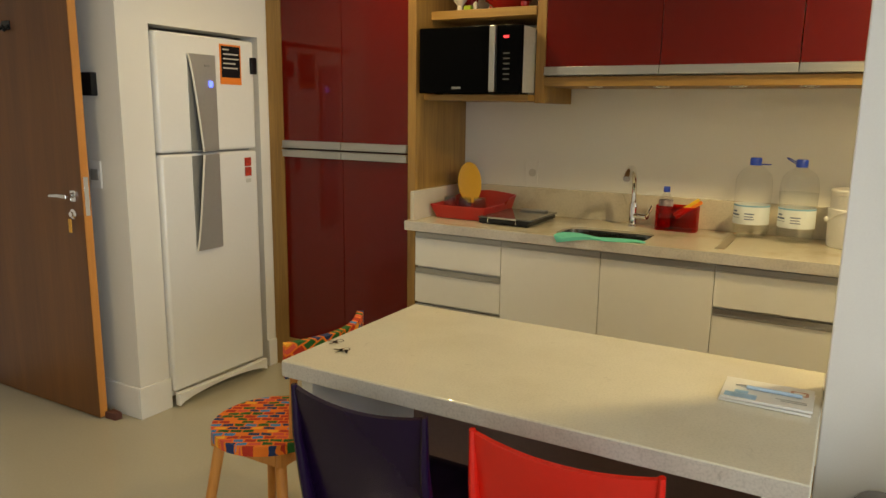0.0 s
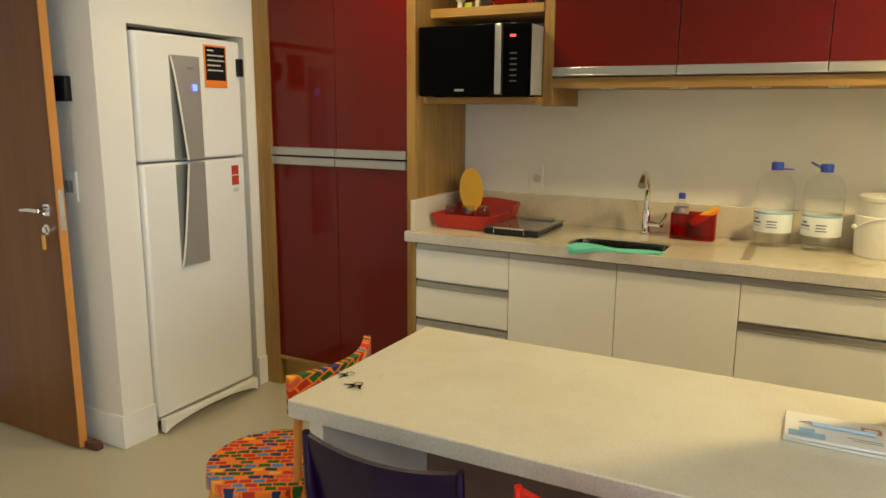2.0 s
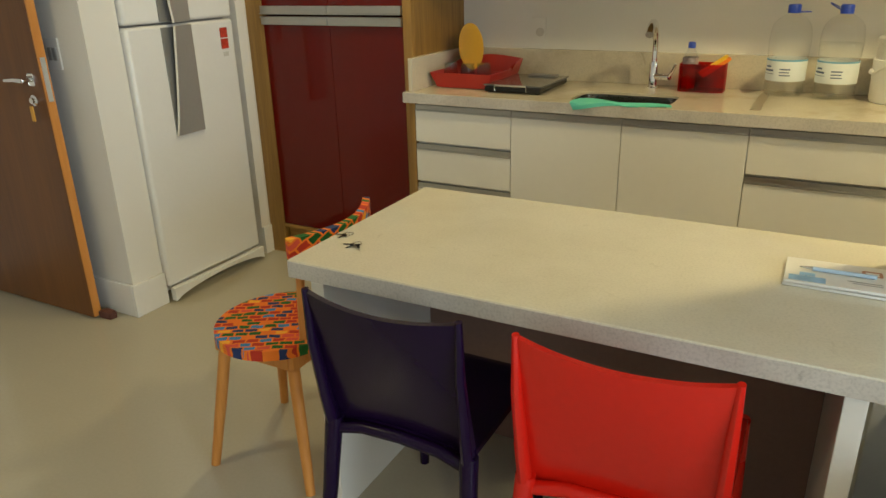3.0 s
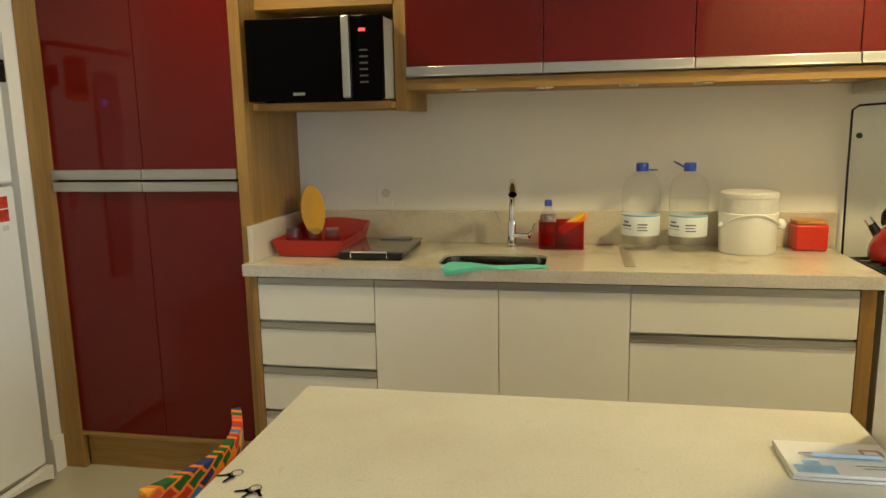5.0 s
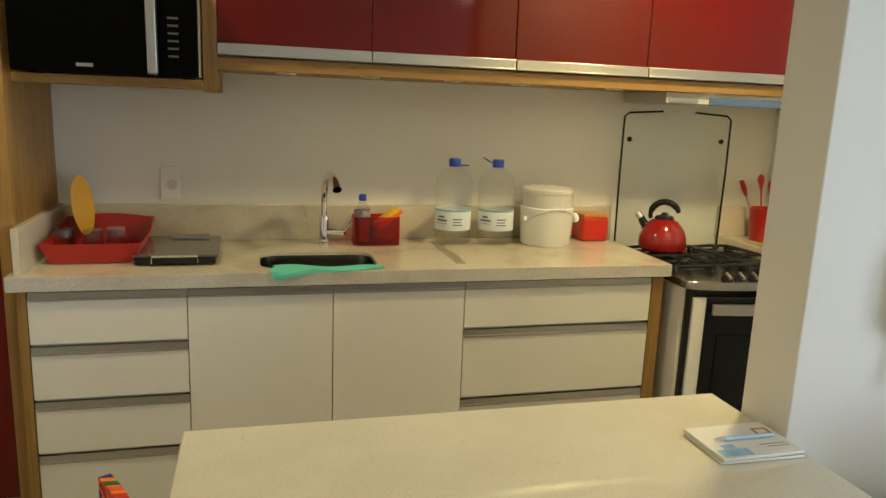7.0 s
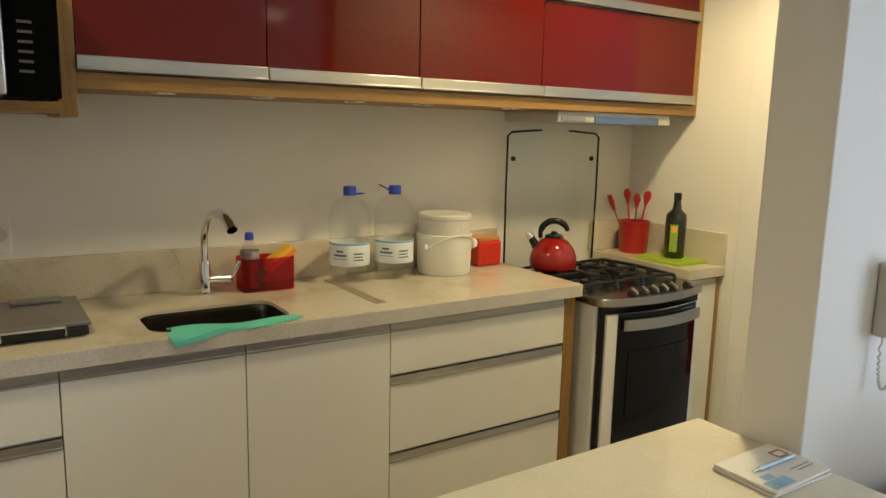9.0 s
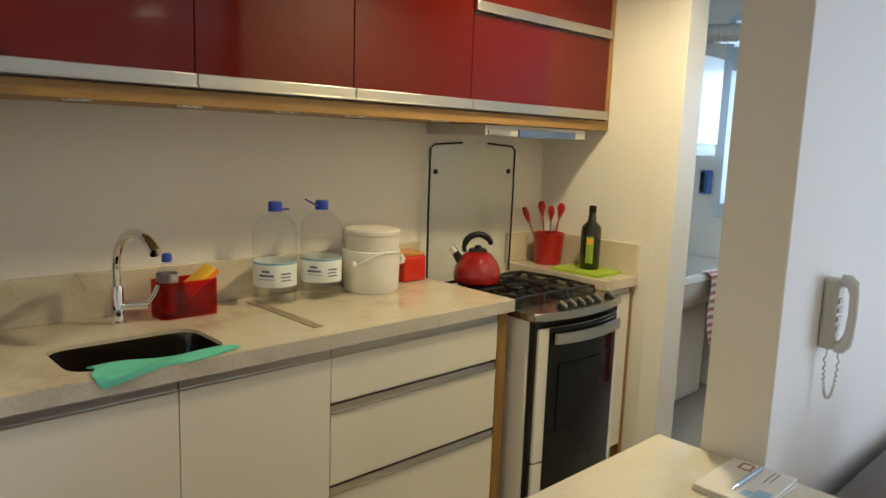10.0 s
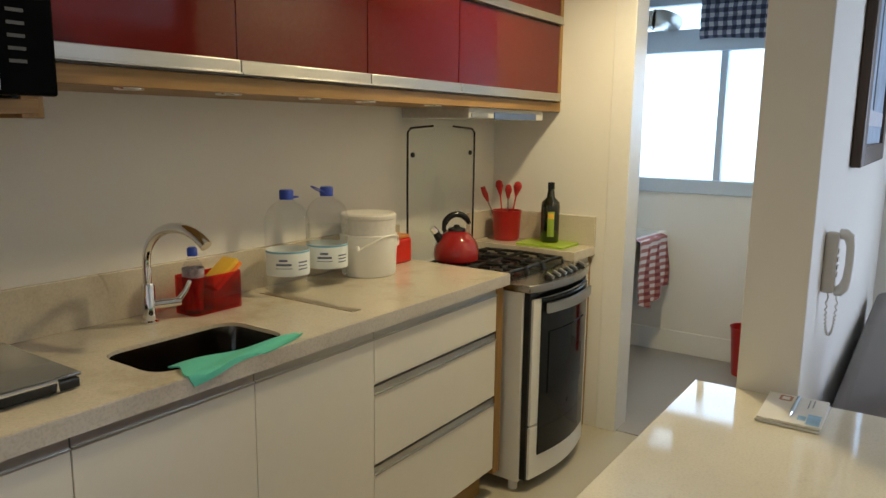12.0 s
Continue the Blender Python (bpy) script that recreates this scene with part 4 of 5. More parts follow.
part("bowl", lathe([(0, SZ), (0.055, SZ), (0.06, SZ + 0.008), (0.11, SZ + 0.05), (0.142, SZ + 0.12), (0.148, SZ + 0.135), (0.142, SZ + 0.137), (0.10, SZ + 0.06), (0.05, SZ + 0.02), (0, SZ + 0.018)], (-1.345, 3.20, 0), 36), M_REDEN, c)
c = thing("red_vase", (-1.175, 3.20, SZ), "slender red ceramic vase beside the divider", "vase")
part("body", lathe([(0, SZ), (0.024, SZ), (0.018, SZ + 0.03), (0.028, SZ + 0.10), (0.032, SZ + 0.17), (0.02, SZ + 0.235), (0.016, SZ + 0.24), (0.012, SZ + 0.22), (0, SZ + 0.05)], (-1.172, 3.20, 0), 24), M_REDEN, c)
c = thing("candle_holder", (-1.225, 3.11, SZ), "small red candle holder", "candle holder")
part("cup", lathe([(0, SZ), (0.018, SZ), (0.022, SZ + 0.025), (0.018, SZ + 0.026), (0, SZ + 0.012)], (-1.215, 3.10, 0), 16), M_REDEN, c)
c = thing("ornament_block", (-1.515, 3.12, SZ), "small lime green block ornament", "ornament")
part("block", prism([(-1.535, 3.11), (-1.495, 3.105), (-1.492, 3.14), (-1.530, 3.145)], SZ, SZ + 0.028, 0.003), M_GREEN, c)
c = thing("ornament_bird", (-1.475, 3.11, SZ), "small white figurine on the shelf", "ornament")
part("figure", lathe([(0, SZ), (0.012, SZ), (0.009, SZ + 0.02), (0.013, SZ + 0.03), (0, SZ + 0.046)], (-1.468, 3.105, 0), 12), M_CREAM, c)

# ---- on the worktop ----
c = thing("dish_rack", (-1.49, 3.16, CT), "red plastic dish drainer with dishes", "dish rack")


def rack(u, v):
    a = 2 * math.pi * u
    sx, sy = 0.5 * 0.255 * (1 + 0.20 * v), 0.5 * 0.33 * (1 + 0.12 * v)
    k = max(abs(math.cos(a)), abs(math.sin(a)))
    k = 1 / (k ** 0.93)
    return Vector((-1.485 + sx * math.cos(a) * k, 3.170 + sy * math.sin(a) * k, CT + 0.006 + 0.062 * v + 0.045 * v * max(0, math.sin(a))))


part("basket", sheet(rack, 48, 6, 0.004), M_REDPL, c)
part("floor_tray", box(-1.60, 3.02, CT + 0.001, -1.37, 3.33, CT + 0.010, 0.004), M_REDPL, c)
for i in range(7):
    part("wire", tube([(-1.59, 3.06 + i * 0.04, CT + 0.011), (-1.57, 3.06 + i * 0.04, CT + 0.040), (-1.42, 3.06 + i * 0.04, CT + 0.040), (-1.40, 3.06 + i * 0.04, CT + 0.011)], 0.002, 6), M_REDPL, c)
c = thing("plate", (-1.572, 3.255, CT + 0.04), "yellow plastic plate standing in the dish rack", "plate")
m = Matrix.Rotation(radians(84), 4, "Z") @ Matrix.Rotation(radians(83), 4, "X")
part("dish", lathe([(0, 0), (0.06, 0), (0.085, 0.010), (0.105, 0.016), (0.105, 0.019), (0.083, 0.014), (0.06, 0.004), (0, 0.004)], (-1.572, 3.255, 1.062), 36, m=m), M_YELLOW, c)
for gx, gy in ((-1.585, 3.10), (-1.495, 3.09), (-1.43, 3.12)):
    c = thing("drinking_glass", (gx, gy, CT + 0.01), "clear drinking glass upside down in the dish rack", "glass", "glasses in the rack")
    part("glass", lathe([(0.034, CT + 0.012), (0.034, CT + 0.05), (0.029, CT + 0.100), (0, CT + 0.102), (0, CT + 0.095), (0.026, CT + 0.094), (0.031, CT + 0.05), (0.032, CT + 0.012)], (gx, gy, 0), 20), M_GLASS, c)
c = thing("glass_hob", (-1.22, 3.13, CT), "black glass table hob with steel corner grips", "table hob")
part("base", box(-1.355, 2.965, CT + 0.004, -1.105, 3.31, CT + 0.026, 0.004), M_BLACK, c)
part("glass_top", box(-1.362, 2.972, CT + 0.027, -1.098, 3.315, CT + 0.034, 0.002), plain("grey_reflecting_glass", (0.10, 0.10, 0.095), 0.06, vary=0.05, bump=0.0, coat=0.5), c)
part("rear_plate", box(-1.27, 3.25, CT + 0.0345, -1.14, 3.30, CT + 0.042, 0.002), M_GREYPL, c)
part("grip", tube([(-1.30, 2.966, CT + 0.012), (-1.30, 2.950, CT + 0.014), (-1.30, 2.950, CT + 0.034), (-1.16, 2.950, CT + 0.034), (-1.16, 2.950, CT + 0.014), (-1.16, 2.966, CT + 0.012)], 0.004, 8), M_CHROME, c, "chrome grip bar")
for x, y in ((-1.34, 2.99), (-1.12, 2.99), (-1.34, 3.29), (-1.12, 3.29)):
    part("foot", lathe([(0, CT), (0.01, CT), (0.01, CT + 0.005), (0, CT + 0.005)], (x, y, 0), 10), M_BLACK, c)

# tap
TXB, TYB = -0.722, 3.302
c = thing("kitchen_tap", (TXB, TYB, CT), "tall chrome swan-neck mixer tap", "tap")
part("base", lathe([(0, CT), (0.024, CT), (0.024, CT + 0.006), (0.0185, CT + 0.010), (0.0185, CT + 0.105), (0.015, CT + 0.113), (0, CT + 0.115)], (TXB, TYB, 0), 24), M_CHROME, c)
neck = [Vector((TXB, TYB, CT + 0.10)), Vector((TXB, TYB, CT + 0.15))]
for i in range(13):
    a = math.pi * (i / 12) * 0.78
    r = 0.132
    d = r - r * math.cos(a)
    neck.append(Vector((TXB + 0.10 * d, TYB - 0.995 * d, CT + 0.170 + r * 0.82 * math.sin(a))))
part("neck", tube(neck, [0.0118] * 3 + [0.0118 + 0.005 * i / 12 for i in range(12)], 14), M_CHROME, c)
bm = tube([(TXB + 0.012, TYB - 0.008, CT + 0.052), (TXB + 0.075, TYB - 0.040, CT + 0.055)], 0.013, 14)
part("mixer", bm, M_CHROME, c)
part("lever", tube([(TXB + 0.070, TYB - 0.037, CT + 0.058), (TXB + 0.088, TYB - 0.048, CT + 0.085), (TXB + 0.098, TYB - 0.054, CT + 0.112)], [0.009, 0.007, 0.006], 10), M_CHROME, c)

# sponge holder
c = thing("sponge_holder", (-0.52, 3.300, CT), "translucent red sponge and soap holder", "sponge holder")
mine = bmesh.new()
o = rounded(-0.612, 3.250, -0.432, 3.350, 0.02)
oi = rounded(-0.607, 3.255, -0.437, 3.345, 0.017)
n = len(o)
ring = [[mine.verts.new((x, y, z)) for x, y in q] for q, z in ((o, CT + 0.001), (o, CT + 0.112), (oi, CT + 0.112), (oi, CT + 0.008))]
for a, b in zip(ring, ring[1:]):
    for i in range(n):
        mine.faces.new((a[i], a[(i + 1) % n], b[(i + 1) % n], b[i]))
mine.faces.new(ring[0][::-1])
mine.faces.new(ring[-1])
part("tub", mine, M_REDCLEAR, c)
part("divider", box(-0.543, 3.256, CT + 0.008, -0.539, 3.344, CT + 0.105), M_REDCLEAR, c)
c = thing("soap_bottle", (-0.575, 3.300, CT + 0.01), "small clear dish soap bottle with a blue cap", "bottle")
z = CT + 0.009
part("bottle", lathe([(0, z), (0.029, z), (0.031, z + 0.01), (0.031, z + 0.118), (0.028, z + 0.132), (0.014, z + 0.158), (0.012, z + 0.168)], (-0.575, 3.300, 0), 24), clear("soap_bottle_plastic", (0.93, 0.93, 0.95), 0.3, 0.05), c)
part("soap", lathe([(0, z + 0.002), (0.027, z + 0.002), (0.029, z + 0.100), (0, z + 0.100)], (-0.575, 3.300, 0), 20), plain("pale_soap", (0.52, 0.50, 0.50), 0.2, vary=0.5, big=70, bump=0.0), c)
part("label", lathe([(0.0316, z + 0.085), (0.0316, z + 0.126)], (-0.575, 3.300, 0), 24), plain("mottled_label", (0.30, 0.27, 0.29), 0.5, vary=0.8, big=80, bump=0.0), c)
part("cap", lathe([(0.015, z + 0.162), (0.015, z + 0.182), (0.011, z + 0.187), (0, z + 0.188)], (-0.575, 3.300, 0), 16), M_BLUECAP, c)
for nm, lab, mt, off, tilt in (("sponge", "orange dish sponge leaning in the holder", M_ORANGE, 0.0, 54), ("sponge", "yellow dish sponge leaning in the holder", M_YSPONGE, 0.017, 54)):
    c = thing(nm, (-0.485, 3.300, CT + 0.05), lab, "sponge")
    bm = box(-0.011, -0.034, -0.060, 0.005, 0.034, 0.060, 0.005)
    bmesh.ops.transform(bm, matrix=Matrix.Translation((-0.470 - off * 0.7, 3.300, CT + 0.095 + off * 0.55)) @ Matrix.Rotation(radians(tilt), 4, "Y"), verts=bm.verts)
    part("foam", bm, mt, c)

# dish cloth over the sink's front edge
c = thing("dish_cloth", (-0.73, 2.87, CT), "turquoise dish cloth draped over the worktop edge", "cloth")


def cloth(u, v):
    x = -0.925 + 0.36 * u + 0.01 * math.sin(7 * v)
    wide = 0.092 * (1 - u) ** 0.8 + 0.02
    s = v * wide
    back = 2.925 - 0.035 * u
    y = back - s
    z = CT + 0.006 + 0.004 * math.sin(9 * u + 5 * v)
    if y < CF - 0.004:
        z -= (CF - 0.004 - y)
        y = CF - 0.006 - 0.004 * math.sin(11 * u)
    return Vector((x, y, z))


part("cloth", sheet(cloth, 24, 12, 0.004), M_TEAL, c)


# big water bottles
def water_bottle(x, y, level, handle):
    c = thing("water_bottle", (x, y, CT), "large clear water bottle with a blue cap, part full" if level < 0.15 else "large clear water bottle with a blue cap, nearly full", "bottle", "water bottles")
    z = CT + 0.001
    prof = [(0, z + 0.012), (0.04, z), (0.066, z + 0.004), (0.074, z + 0.014), (0.070, z + 0.024), (0.0745, z + 0.034), (0.0705, z + 0.044), (0.074, z + 0.052), (0.071, z + 0.058), (0.071, z + 0.15), (0.074, z + 0.160), (0.072, z + 0.168), (0.075, z + 0.176), (0.073, z + 0.188), (0.075, z + 0.20), (0.073, z + 0.240), (0.066, z + 0.268), (0.049, z + 0.290), (0.028, z + 0.303), (0.020, z + 0.309), (0.020, z + 0.326)]
    b = part("bottle", lathe(prof, (x, y, 0), 32), M_PET, c)
    b.visible_shadow = False
    wat = [(0, z + 0.014), (0.04, z + 0.003), (0.064, z + 0.007), (0.068, z + 0.02), (0.068, z + 0.045), (0.069, z + 0.055), (0.069, min(z + 0.15, z + level))]
    if level > 0.15:
        wat += [(0.072, z + 0.165), (0.073, z + 0.20), (0.072, z + level)]
    wat.append((0, z + level))
    q = part("water", lathe(wat, (x, y, 0), 32), M_WATER, c, "clear water")
    q.visible_shadow = False
    lb = part("label", lathe([(0.0716, z + 0.062), (0.0722, z + 0.064), (0.0722, z + 0.142), (0.0716, z + 0.144)], (x, y, 0), 40), M_LABEL, c, "pale paper label")
    part("label_band", lathe([(0.0724, z + 0.137), (0.0724, z + 0.143)], (x, y, 0), 40), plain("light_blue_band", (0.16, 0.42, 0.62), 0.5, bump=0.0), lb)
    for i, (a0, a1, zz, hh) in enumerate(((204, 226, 0.112, 0.007), (196, 236, 0.098, 0.007), (194, 238, 0.088, 0.002), (255, 285, 0.105, 0.005), (255, 283, 0.094, 0.004), (255, 286, 0.083, 0.004))):
        pts = arc((x, y, z + zz), 0.0728, a0, a1, 6, "xy")
        bm = bmesh.new()
        for p, r in zip(pts, pts[1:]):
            bm.faces.new([bm.verts.new(k) for k in (p, r, r + Vector((0, 0, hh)), p + Vector((0, 0, hh)))])
        part("writing", bm, M_INK, lb)
    part("cap", lathe([(0.023, z + 0.309), (0.0235, z + 0.336), (0.020, z + 0.341), (0, z + 0.341)], (x, y, 0), 20), M_BLUECAP, c, "blue screw cap")
    a = radians(handle)
    d = Vector((math.cos(a), math.sin(a), 0))
    up = 0.016 if handle > 90 else 0.0
    pts = []
    for i in range(17):
        q = 2 * math.pi * i / 16
        pts.append(Vector((x, y, z + 0.313)) + d * (0.030 - 0.030 * math.cos(q)) + d.cross(Vector((0, 0, 1))) * 0.016 * math.sin(q) + Vector((0, 0, up * (1 - math.cos(q)))))
    part("carry_loop", tube(pts, 0.0022, 6), M_BLUECAP, c, "blue carrying loop")


water_bottle(-0.213, 3.288, 0.062, 10)
water_bottle(-0.037, 3.276, 0.205, 165)

# white bucket with lid
c = thing("white_bucket", (0.182, 3.27, CT), "white plastic food bucket with lid and rope handle", "bucket")
z = CT + 0.001
part("bucket", lathe([(0, z), (0.098, z), (0.102, z + 0.006), (0.108, z + 0.152), (0.104, z + 0.155), (0, z + 0.155)], (0.182, 3.272, 0), 40), M_WHITEPL, c)
part("lid", lathe([(0.101, z + 0.153), (0.101, z + 0.210), (0.104, z + 0.213), (0.104, z + 0.226), (0.098, z + 0.232), (0, z + 0.229)], (0.182, 3.272, 0), 40), plain("offwhite_lid", (0.66, 0.64, 0.60), 0.4, bump=0.02), c)
pts = []
for i in range(21):
    a = radians(200 + 140 * i / 20)
    sag = math.sin(math.pi * i / 20)
    pts.append((0.182 + 0.1115 * math.cos(a), 3.272 + 0.1115 * math.sin(a), z + 0.100 + 0.055 * sag))
part("handle", tube(pts, 0.0035, 8), M_WHITEPL, c, "white curved carrying handle")
for s in (200, 340):
    a = radians(s)
    kn = 0.5 if s == 200 else 1.0
    part("knot", lathe([(0, -0.02 * kn), (0.016 * kn, -0.012 * kn), (0.019 * kn, 0.004 * kn), (0.010 * kn, 0.02 * kn), (0, 0.022 * kn)], (0.182 + 0.115 * math.cos(a), 3.272 + 0.115 * math.sin(a), z + 0.11), 12), M_WHITEPL, c)
c = thing("red_tin", (0.43, 3.32, CT), "square bright red canister with a wooden lid", "canister")
part("box", box(0.358, 3.29, CT + 0.001, 0.478, 3.395, CT + 0.102, 0.010, seg=3), plain("bright_red", (0.62, 0.03, 0.012), 0.25, bump=0.0), c)
part("lid", box(0.364, 3.296, CT + 0.102, 0.472, 3.389, CT + 0.116, 0.004), M_PINE, c, "wooden lid")
c = thing("wall_socket", (-1.25, BACK, 1.08), "white wall socket over the worktop", "socket")
part("plate", box(-1.320, BACK - 0.008, 1.065, -1.250, BACK - 0.0005, 1.187, 0.003), M_WALL, c)
part("outlet", lathe([(0, 0), (0.02, 0), (0.02, 0.003), (0, 0.004)], (-1.278, BACK - 0.008, 1.120), 16, m=Matrix.Rotation(radians(90), 4, "X")), plain("socket_insert", (0.60, 0.57, 0.51), 0.4, bump=0.0), c)

# kettle on the hob
KX, KY, KZ = 0.690, 3.21, 0.8885
c = thing("kettle", (KX, KY, KZ), "shiny red enamel kettle with a black handle", "kettle")
part("body", lathe([(0, KZ), (0.088, KZ), (0.097, KZ + 0.008), (0.100, KZ + 0.030), (0.096, KZ + 0.058), (0.083, KZ + 0.090), (0.058, KZ + 0.120), (0.038, KZ + 0.131), (0, KZ + 0.134)], (KX, KY, 0), 36), M_REDEN, c)
part("lid", lathe([(0.040, KZ + 0.133), (0.036, KZ + 0.142), (0.014, KZ + 0.148), (0.012, KZ + 0.156), (0, KZ + 0.158)], (KX, KY, 0), 24), M_BLACK, c, "black lid")
hd = Vector((0.80, -0.60, 0)).normalized()
pts = []
for i in range(13):
    a = radians(205 - 190 * i / 12)
    pts.append(Vector((KX, KY, KZ + 0.146)) + hd * (0.058 * math.cos(a)) + Vector((0, 0, 0.056 * max(-0.3, math.sin(a)))))
part("handle", tube(pts, [0.011] * 3 + [0.0155] * 8 + [0.013, 0.010], 12, flat=0.85), M_BLACK, c, "black arched handle")
part("spout", tube([Vector((KX, KY, KZ + 0.075)) - hd * 0.06, Vector((KX, KY, KZ + 0.115)) - hd * 0.088, Vector((KX, KY, KZ + 0.135)) - hd * 0.10], [0.022, 0.016, 0.014], 14), M_BLACK, c, "black whistle spout")
part("spout_cap", tube([Vector((KX, KY, KZ + 0.128)) - hd * 0.095, Vector((KX, KY, KZ + 0.148)) - hd * 0.112], [0.017, 0.015], 14), M_CHROME, c, "steel whistle cap")

# utensils, oil and board beside the stove
UX, UY = 1.248, 3.280
c = thing("utensil_pot", (UX, UY, CT), "red plastic utensil pot", "pot")
part("pot", lathe([(0, CT + 0.001), (0.060, CT + 0.001), (0.064, CT + 0.01), (0.072, CT + 0.140), (0.075, CT + 0.148), (0.070, CT + 0.148), (0.060, CT + 0.02), (0, CT + 0.015)], (UX, UY, 0), 32), M_REDPL, c)
for i, (tx, ty, hz, hr) in enumerate(((-0.074, 0.100, 0.262, 0.018), (-0.025, 0.036, 0.296, 0.023), (0.004, -0.004, 0.275, 0.021), (0.030, -0.045, 0.290, 0.024))):
    c = thing("cooking_spoon", (UX, UY, CT + 0.02), "red silicone cooking utensil in the pot", "utensil", "utensils in the pot")
    bpt, tip = Vector((UX + tx * 0.2, UY + ty * 0.2, CT + 0.02)), Vector((UX + tx, UY + ty, CT + hz))
    d = (tip - bpt).normalized()
    part("shaft", tube([bpt, tip - d * 0.07], 0.004, 8), M_STEEL if i in (0, 2) else M_REDPL, c)
    if i == 0:
        part("head", tube([tip - d * 0.075, tip - d * 0.04, tip], [0.008, 0.016, 0.013], 10, flat=0.6), M_REDPL, c)
    else:
        part("head", tube([tip - d * 0.075, tip - d * 0.038, tip - d * 0.03, tip - d * 0.008, tip], [0.005, hr * 0.8, hr, hr * 0.8, hr * 0.3], 12, flat=0.4), M_REDPL, c)
c = thing("cutting_board", (1.22, 3.03, CT), "lime green plastic board on the worktop", "cutting board")
part("board", prism(rounded(1.125, 2.915, 1.318, 3.165, 0.015), CT + 0.001, CT + 0.012, 0.003), M_GREEN, c)
c = thing("oil_bottle", (1.245, 3.04, CT + 0.012), "dark green olive oil bottle with a green label", "bottle")
z = CT + 0.0125
part("bottle", lathe([(0, z), (0.040, z), (0.044, z + 0.005), (0.045, z + 0.172), (0.042, z + 0.192), (0.020, z + 0.214), (0.015, z + 0.250), (0.015, z + 0.260)], (1.245, 3.04, 0), 28), M_OIL, c)
part("cap", lathe([(0.0165, z + 0.255), (0.0165, z + 0.285), (0, z + 0.287)], (1.245, 3.04, 0), 18), M_BLACK, c)
bm = bmesh.new()
pts = arc((1.245, 3.04, 0), 0.0457, 190, 232, 10, "xy")
for p, q in zip(pts, pts[1:]):
    bm.faces.new([bm.verts.new(k) for k in (p + Vector((0, 0, z + 0.03)), q + Vector((0, 0, z + 0.03)), q + Vector((0, 0, z + 0.15)), p + Vector((0, 0, z + 0.15)))])
lb = part("label", bm, M_OILLAB, c, "green label with a yellow top")
bm = bmesh.new()
pts = arc((1.245, 3.04, 0), 0.0460, 194, 228, 8, "xy")
for p, q in zip(pts, pts[1:]):
    bm.faces.new([bm.verts.new(k) for k in (p + Vector((0, 0, z + 0.115)), q + Vector((0, 0, z + 0.115)), q + Vector((0, 0, z + 0.142)), p + Vector((0, 0, z + 0.142)))])
part("label_band", bm, M_YELLOW, lb)

# ---- chairs at the table ----
def plastic_chair(x, y, mat, label, W=0.180):
    """A moulded chair with its back towards -y; (x, y) is the middle of the back's foot."""
    c = thing("plastic_chair", (x, y + 0.2, 0), label, "chair", "plastic chairs at the table")

    def back(u, v):
        s = 2 * u - 1
        zt = 0.757 + 0.016 * s * s
        z = 0.405 + (zt - 0.405) * v
        yy = y + 0.075 * (1 - v) ** 1.3 + 0.045 * (1 - s * s) * (0.25 - 0.0 * v) - 0.055 * (1 - s * s) * v * 0.6 + 0.012
        return Vector((x + s * (W + 0.002), yy, z))

    def seat(u, v):
        s = 2 * u - 1
        return Vector((x + s * (W + 0.004), y + 0.075 + 0.40 * v, 0.435 - 0.02 * (1 - s * s) * math.sin(math.pi * v) + 0.01 * v - 0.03 * max(0, v - 0.9) * 10))
    part("backrest", sheet(back, 18, 14, 0.012), mat, c)
    part("seat", sheet(seat, 14, 14, 0.014), mat, c)
    for s in (-1, 1):
        part("stile", tube([(x + s * (W - 0.004), y + 0.055, 0.40), (x + s * (W - 0.002), y + 0.035, 0.50), (x + s * (W + 0.001), y + 0.010, 0.65), (x + s * (W + 0.003), y + 0.004, 0.776)], [0.020, 0.018, 0.014, 0.009], 10, flat=0.8), mat, c)
        part("leg", tube([(x + s * (W - 0.004), y + 0.055, 0.43), (x + s * (W + 0.005), y + 0.03, 0.25), (x + s * (W + 0.016), y - 0.015, 0.0)], [0.022, 0.019, 0.014], 12), mat, c)
        part("leg", tube([(x + s * (W - 0.012), y + 0.45, 0.43), (x + s * (W - 0.004), y + 0.465, 0.25), (x + s * (W + 0.004), y + 0.475, 0.0)], [0.022, 0.018, 0.014], 12), mat, c)
    part("rear_rail", tube([(x - W, y + 0.058, 0.395), (x - 0.1, y + 0.062, 0.415), (x, y + 0.062, 0.42), (x + 0.1, y + 0.062, 0.415), (x + W, y + 0.058, 0.395)], 0.016, 10), mat, c)
    return c


plastic_chair(-0.785, 1.225, M_PURPLE, "dark purple moulded plastic chair")
plastic_chair(-0.293, 1.228, M_CHAIRRED, "bright red moulded plastic chair", 0.191)

# small wooden chair with patchwork cover
c = thing("wooden_chair", (-1.37, 1.59, 0), "small orange wooden chair with patchwork fabric seat", "chair")
outline = [(-1.365 + 0.185 * math.cos(a), 1.575 + 0.195 * math.sin(a)) for a in [2 * math.pi * i / 40 for i in range(40)]]
part("seat", prism(outline, 0.428, 0.458, 0.010), M_PATCH, c, "round patchwork fabric seat")
bm = box(-1.51, 1.445, 0.385, -1.49, 1.73, 0.427, 0.003)
box(-1.24, 1.445, 0.385, -1.22, 1.73, 0.427, 0.003, bm=bm)
box(-1.49, 1.445, 0.385, -1.24, 1.465, 0.427, 0.003, bm=bm)
box(-1.49, 1.71, 0.385, -1.24, 1.73, 0.427, 0.003, bm=bm)
part("apron", bm, M_PINE, c)
